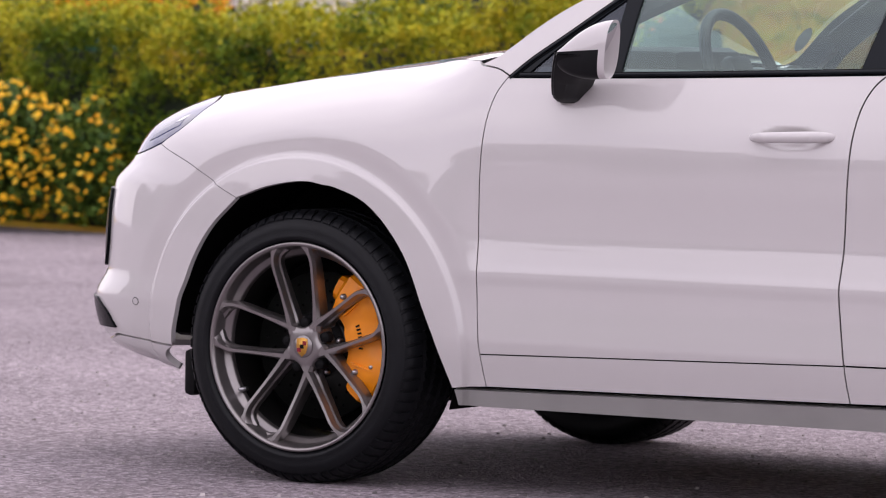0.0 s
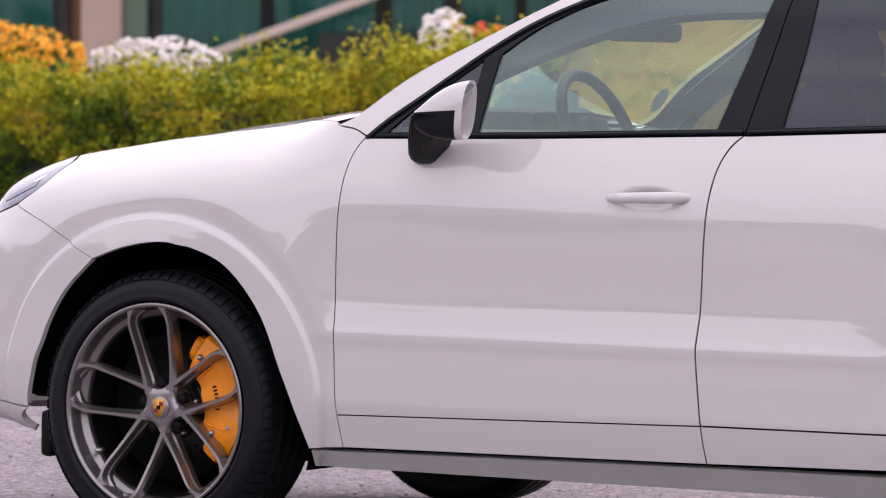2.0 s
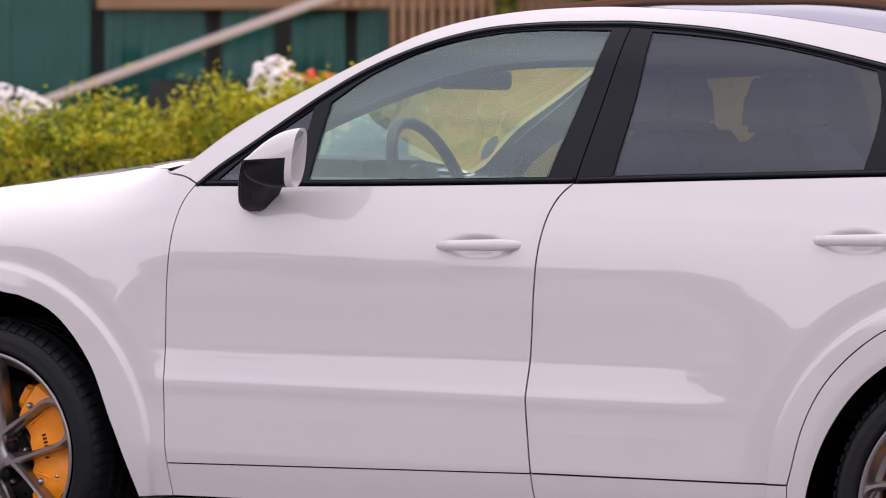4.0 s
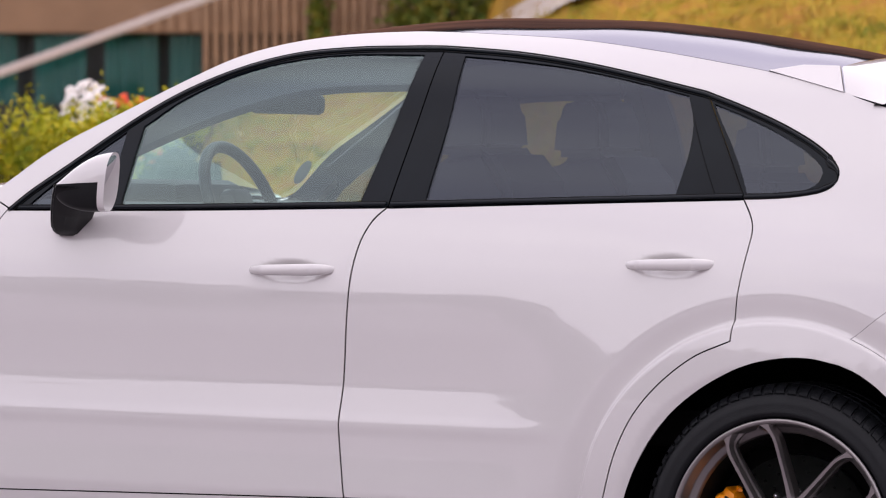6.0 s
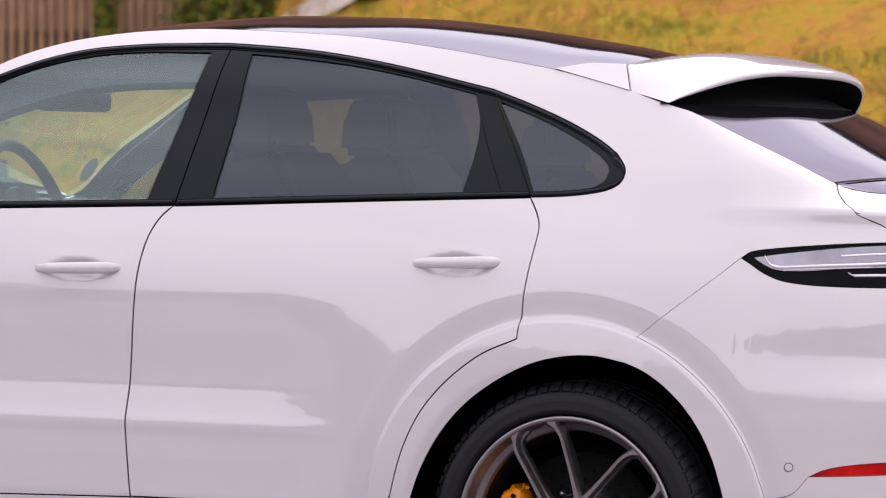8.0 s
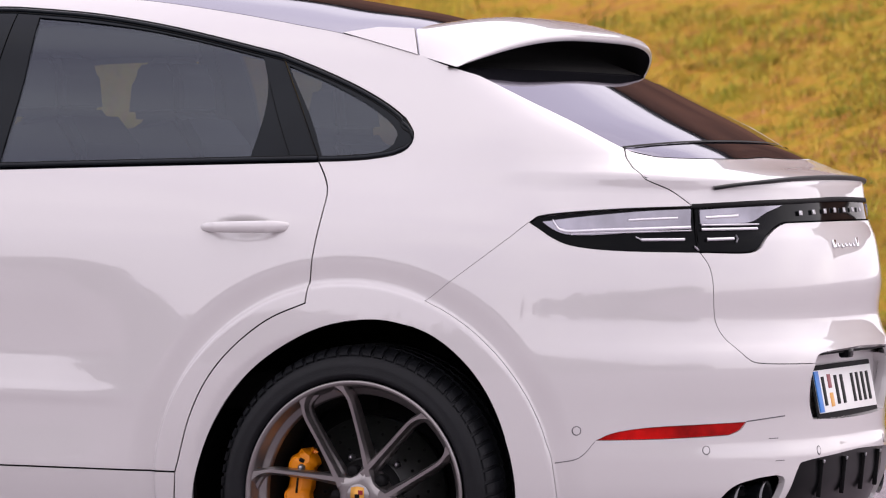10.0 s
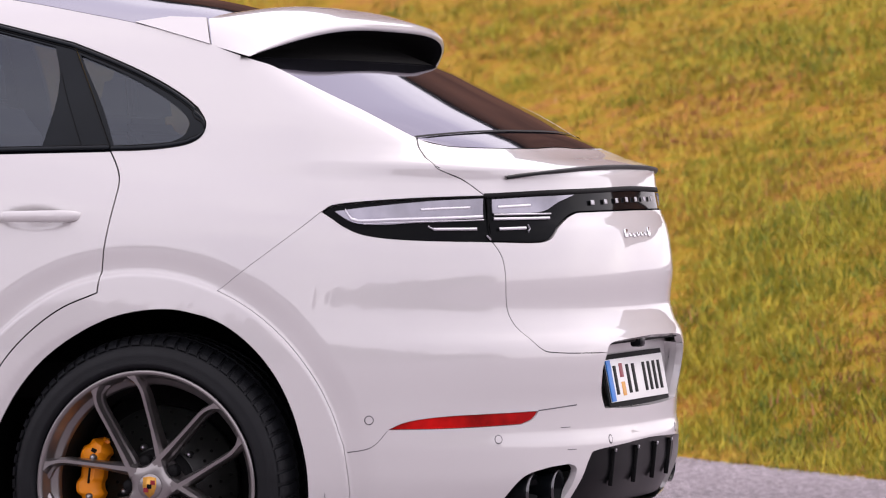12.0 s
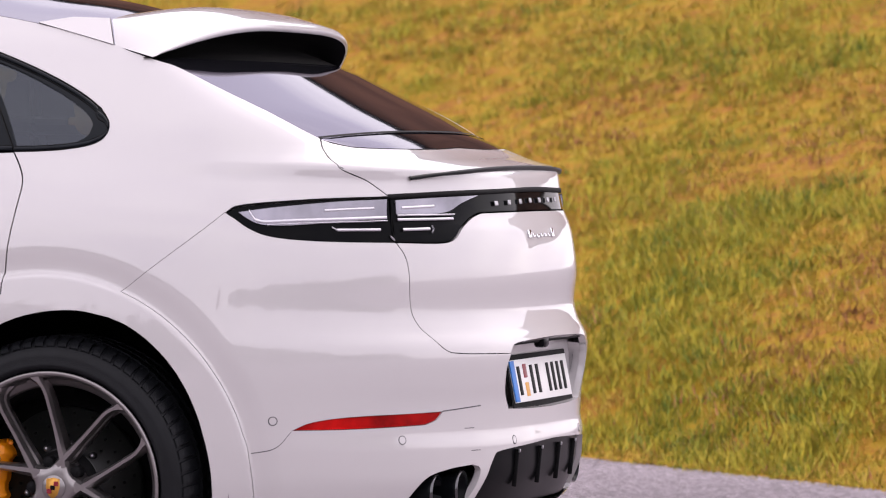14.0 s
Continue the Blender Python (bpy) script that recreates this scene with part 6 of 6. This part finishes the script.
def flower_bush(name, label, centre, size, blossom_mat, blossoms, radius, leaf_count, leaf_mat, seed, group="", leaf_size=0.05):
    rng = np.random.default_rng(seed)
    root = tagged(new(name), label, "flower bush", group)
    cx, cy, z0 = centre
    sx, sy, sz = size

    def place(shell=0.75):
        while True:
            d = Vector((rng.normal(), rng.normal(), rng.normal())).normalized() * (shell + (1 - shell) * rng.random())
            if d.z < -0.9:
                continue
            lump = 1 + 0.25 * noise.noise(d * 2.5 + Vector((seed, 0, 0)))
            return (cx + d.x * sx * lump, cy + d.y * sy * lump, z0 + sz * 0.5 + d.z * sz * 0.5 * lump)
    vs, fs = [], []
    leaves(rng, leaf_count, lambda: place(0.3), leaf_size, vs, fs)
    fo = add("foliage", raw(vs, fs, flat=True), leaf_mat, root)
    fo["kind"] = "stuff"
    vs, fs = [], []
    for _ in range(blossoms):
        p = place(0.9)
        if p[1] > cy + sy * 0.5:
            p = (p[0], 2 * cy - p[1], p[2])
        petal_cluster(rng, vs, fs, p, radius * rng.uniform(0.7, 1.3))
    bl = add("blossoms", raw(vs, fs, flat=True), blossom_mat, root)
    bl["kind"] = "stuff"


BUSH_LEAF = leaf_material("bush_leaves", [(0.022, 0.055, 0.006), (0.05, 0.10, 0.012), (0.085, 0.15, 0.02), (0.14, 0.18, 0.02)])
YELLOW = leaf_material("yellow_petals", [(0.80, 0.46, 0.010), (0.90, 0.55, 0.02), (0.85, 0.40, 0.01), (0.92, 0.62, 0.05)], 0.5)
ORANGE = leaf_material("orange_petals", [(0.80, 0.28, 0.01), (0.85, 0.38, 0.02), (0.86, 0.45, 0.04)], 0.5)
WHITE = leaf_material("white_petals", [(0.72, 0.68, 0.66), (0.82, 0.78, 0.76), (0.78, 0.70, 0.66)], 0.5)
SCARLET = leaf_material("red_petals", [(0.65, 0.05, 0.02), (0.75, 0.12, 0.03), (0.70, 0.25, 0.06)], 0.5)
flower_bush("yellow_flower_bush", "green bush full of small yellow flowers before the hedge", (-10.03, 11.05, 0.05), (0.36, 0.30, 0.84), YELLOW, 300, 0.022, 3200, BUSH_LEAF, 11, "yellow bushes before the hedge")
flower_bush("yellow_flower_bush", "green bush full of small yellow flowers before the hedge", (-10.62, 11.25, 0.0), (0.45, 0.30, 0.62), YELLOW, 180, 0.021, 3000, BUSH_LEAF, 12, "yellow bushes before the hedge")
flower_bush("yellow_flower_bush", "green bush full of small yellow flowers before the hedge", (-9.52, 11.10, 0.05), (0.24, 0.25, 0.76), YELLOW, 110, 0.020, 2000, BUSH_LEAF, 13, "yellow bushes before the hedge")
flower_bush("orange_flower_bush", "low bush thick with orange blossom behind the hedge", (-10.55, 13.15, 1.18), (0.62, 0.30, 0.44), ORANGE, 900, 0.024, 900, BUSH_LEAF, 14)
flower_bush("white_flower_bush", "low bush of white blossom behind the hedge", (-9.72, 13.75, 1.14), (0.52, 0.30, 0.40), WHITE, 520, 0.032, 900, BUSH_LEAF, 15, "white bushes behind the hedge")
flower_bush("white_flower_bush", "tall white blossom sprays behind the hedge", (-6.70, 12.15, 1.10), (0.17, 0.15, 0.62), WHITE, 220, 0.032, 300, BUSH_LEAF, 16, "white bushes behind the hedge")
flower_bush("red_flower_bush", "red and orange blossom behind the hedge", (-7.50, 13.95, 1.10), (0.26, 0.2, 0.56), SCARLET, 130, 0.032, 500, BUSH_LEAF, 17)

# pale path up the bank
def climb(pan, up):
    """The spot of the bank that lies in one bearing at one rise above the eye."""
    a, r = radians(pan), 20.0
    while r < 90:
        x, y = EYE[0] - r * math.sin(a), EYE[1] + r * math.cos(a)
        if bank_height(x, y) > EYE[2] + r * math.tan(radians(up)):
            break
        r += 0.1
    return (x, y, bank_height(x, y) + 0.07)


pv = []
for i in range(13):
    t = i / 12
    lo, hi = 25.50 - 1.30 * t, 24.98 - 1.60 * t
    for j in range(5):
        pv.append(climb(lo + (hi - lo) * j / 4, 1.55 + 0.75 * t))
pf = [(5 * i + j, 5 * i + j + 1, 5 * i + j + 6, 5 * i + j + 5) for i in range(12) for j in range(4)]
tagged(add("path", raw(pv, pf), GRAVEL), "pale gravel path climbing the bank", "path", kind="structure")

# ---- building behind the hedge ----
FACADE = pose(*EYE, 88.98, -1.042, 26.518) @ Matrix.Translation((0, 0, -70.0))
BROWN = material("brown_cladding", (0.32, 0.195, 0.118), rough=0.7, noise_scale=2.0, noise_amount=0.2)
SLAT = material("timber_slat", (0.42, 0.27, 0.17), rough=0.75, noise_scale=3.0, noise_amount=0.35)
# slat timber darkened: the shade in the gaps is put into the colour
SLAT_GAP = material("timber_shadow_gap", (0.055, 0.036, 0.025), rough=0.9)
PANE = glass_material("window_pane", (0.80, 0.96, 0.95), clear=0.95, ior=1.22)
FRAME = material("dark_window_frame", (0.016, 0.022, 0.026), rough=0.5)
CURTAIN = material("teal_curtain", (0.046, 0.15, 0.143), rough=0.8, noise_scale=1.5, noise_amount=0.3)
PIER = material("pale_pier", (0.50, 0.40, 0.36), rough=0.8, noise_scale=1.5, noise_amount=0.1)
PIER_GREEN = material("green_pier", (0.10, 0.17, 0.13), rough=0.6)
WHITE_RAIL = material("white_rail", (0.62, 0.56, 0.55), rough=0.6)
house = tagged(new("building"), "low brown timber-clad building with dark curtained windows", "building")
house.matrix_basis = FACADE


def slab(name, u0, u1, v0, v1, w0, w1, mat, parent=house, label="", bevel=0.0):
    bm = bmesh.new()
    box(bm, (u0 + u1) / 2, (v0 + v1) / 2, (w0 + w1) / 2, u1 - u0, v1 - v0, w1 - w0, bevel)
    return part(name, bm, mat, parent, label)


slab("wall", -22, 6.5, -4.5, 8.0, -4.0, -0.6, BROWN)
slab("fascia", -6.95, 0.0, 3.135, 5.6, -0.6, 0.0, BROWN)
slab("roof", -23, 7, 8.0, 8.3, -5.0, 0.6, FRAME)
# windows: frame, curtain folds, pane
for u0, u1 in ((-14.2, -12.4), (-12.2, -10.1), (-8.50, -7.08), (-6.86, -5.42), (-5.16, -4.42), (-4.14, -3.38), (-3.20, -2.76)):
    win = slab("window", u0 - 0.2, u1 + 0.2, 0.6, 6.0 if u0 < -6.9 else 3.13, -0.6, -0.30, FRAME, label="dark framed window with teal curtains")
    n = int((u1 - u0) / 0.022)
    vs = []
    for i in range(n + 1):
        u = u0 + (u1 - u0) * i / n
        w = -0.22 + 0.035 * math.sin(u * 21 + 0.8 * math.sin(u * 5)) + 0.02 * math.sin(u * 47)
        vs += [(u, 0.9, w), (u, 5.9 if u0 < -6.9 else 3.1, w)]
    add("curtain", raw(vs, [(2 * i, 2 * i + 2, 2 * i + 3, 2 * i + 1) for i in range(n)]), CURTAIN, win)
    slab("pane", u0, u1, 0.7, 5.95 if u0 < -6.9 else 3.12, -0.145, -0.130, PANE, win)
slab("pier", -9.66, -9.08, -2.0, 6.0, -0.6, 0.05, PIER, label="pale rendered pier")
slab("pier", -9.08, -8.72, -2.0, 6.0, -0.6, -0.05, PIER_GREEN, label="green-grey pier")
slab("sill_band", -6.2, -2.72, 0.5, 2.10, -0.6, 0.05, FRAME)
slab("slat_shade_backing", -2.72, 2.2, -2, 7.9, -0.58, -0.08, SLAT_GAP)
u = -2.72
while u < 2.2:
    slab("slat", u, u + 0.085, -2, 7.9, -0.08, 0.06, SLAT)
    u += 0.142
for i in range(5):
    slab("slat", -2.86 - 0.19 * i, -2.76 - 0.19 * i, 3.14, 3.44, 0.0, 0.04, SLAT)

# white stair stringer that crosses before the building
rail = tagged(new("stair_rail"), "pale straight stair stringer rising before the building", "stair rail")
rail.matrix_basis = FACADE
ang = math.atan2(3.59 - 2.21, -2.56 + 6.38)
bm = bmesh.new()
box(bm, 0, 0, 0, 14.0, 0.125, 0.10, 0.01, m=Matrix.Translation((-4.47, 2.90, 1.2)) @ Matrix.Rotation(ang, 4, "Z"))
part("stringer", bm, WHITE_RAIL, rail)
# climbers on the timber wall
rng = np.random.default_rng(21)
IVY = leaf_material("climber_leaves", [(0.05, 0.09, 0.01), (0.10, 0.15, 0.02), (0.16, 0.18, 0.03), (0.30, 0.26, 0.04)])
for cu, cv, su, sv, n in ((-1.05, 3.3, 0.12, 0.6, 260), (0.45, 3.2, 0.45, 0.45, 900), (1.6, 3.3, 0.7, 0.55, 1500), (2.6, 3.1, 0.8, 0.6, 1500)):
    vs, fs = [], []
    leaves(rng, n, lambda: (cu + rng.normal(0, su * 0.6), cv + rng.normal(0, sv * 0.6), 0.2 + rng.random() * 0.3), 0.11, vs, fs)
    ob = tagged(add("climbing_plant", raw(vs, fs, flat=True), IVY), "green climbing plant on the timber wall", "climber", kind="stuff")
    ob.matrix_basis = FACADE

# timber hall on the bank's top, above the view; the roof and rear glass mirror it
HALL_WOOD = material("hall_timber", (0.27, 0.135, 0.085), rough=0.8, noise_scale=0.6, noise_amount=0.6)
hall = tagged(new("timber_hall"), "long dark timber hall on top of the bank", "building")
hall.matrix_basis = pose(-6.0, 30.0, 3.5, 0, 0, 6)
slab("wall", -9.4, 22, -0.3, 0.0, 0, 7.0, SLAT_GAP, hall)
slab("roof", -9.7, 22.5, -1.2, 8.0, 7.0, 7.3, FRAME, hall)
cv, cf = [], []
for i in range(120):
    u = -9.3 + 0.26 * i
    cv += [(u, -0.31, 0.2), (u, -0.31, 6.9), (u + 0.13, -0.36, 0.2), (u + 0.13, -0.36, 6.9)]
cf = [(2 * i, 2 * i + 2, 2 * i + 3, 2 * i + 1) for i in range(len(cv) // 2 - 1)]
add("cladding", raw(cv, cf), HALL_WOOD, hall, "dark ribbed timber cladding")

# far tree row across the lot, behind the camera
TREE_LEAF = leaf_material("tree_leaves", [(0.035, 0.055, 0.015), (0.055, 0.080, 0.025), (0.08, 0.105, 0.035)])


def tree_row():
    rng = np.random.default_rng(9)
    vs, fs = [], []
    for k in range(64):
        a = radians(-172 + 164 * k / 63)
        R = 62 + rng.uniform(-5, 5)
        cx, cy = 3 + R * math.cos(a), -2 + R * math.sin(a)
        H = rng.uniform(5.5, 9.0)
        for _ in range(230):
            d = Vector((rng.normal(), rng.normal(), rng.normal())).normalized() * rng.uniform(0.5, 1.0)
            p = Vector((cx + d.x * 3.6, cy + d.y * 3.6, H * 0.52 + d.z * H * 0.50))
            s = rng.uniform(0.5, 1.1)
            u = Vector((rng.normal(), rng.normal(), rng.normal())).normalized() * s
            v = u.orthogonal().normalized() * s * 0.7
            i = len(vs)
            vs += [tuple(p - u), tuple(p + v), tuple(p + u), tuple(p - v)]
            fs.append((i, i + 1, i + 2, i + 3))
    return tagged(add("tree_row", raw(vs, fs, flat=True), TREE_LEAF), "far dark green tree row around the lot", "trees", kind="stuff")


tree_row()
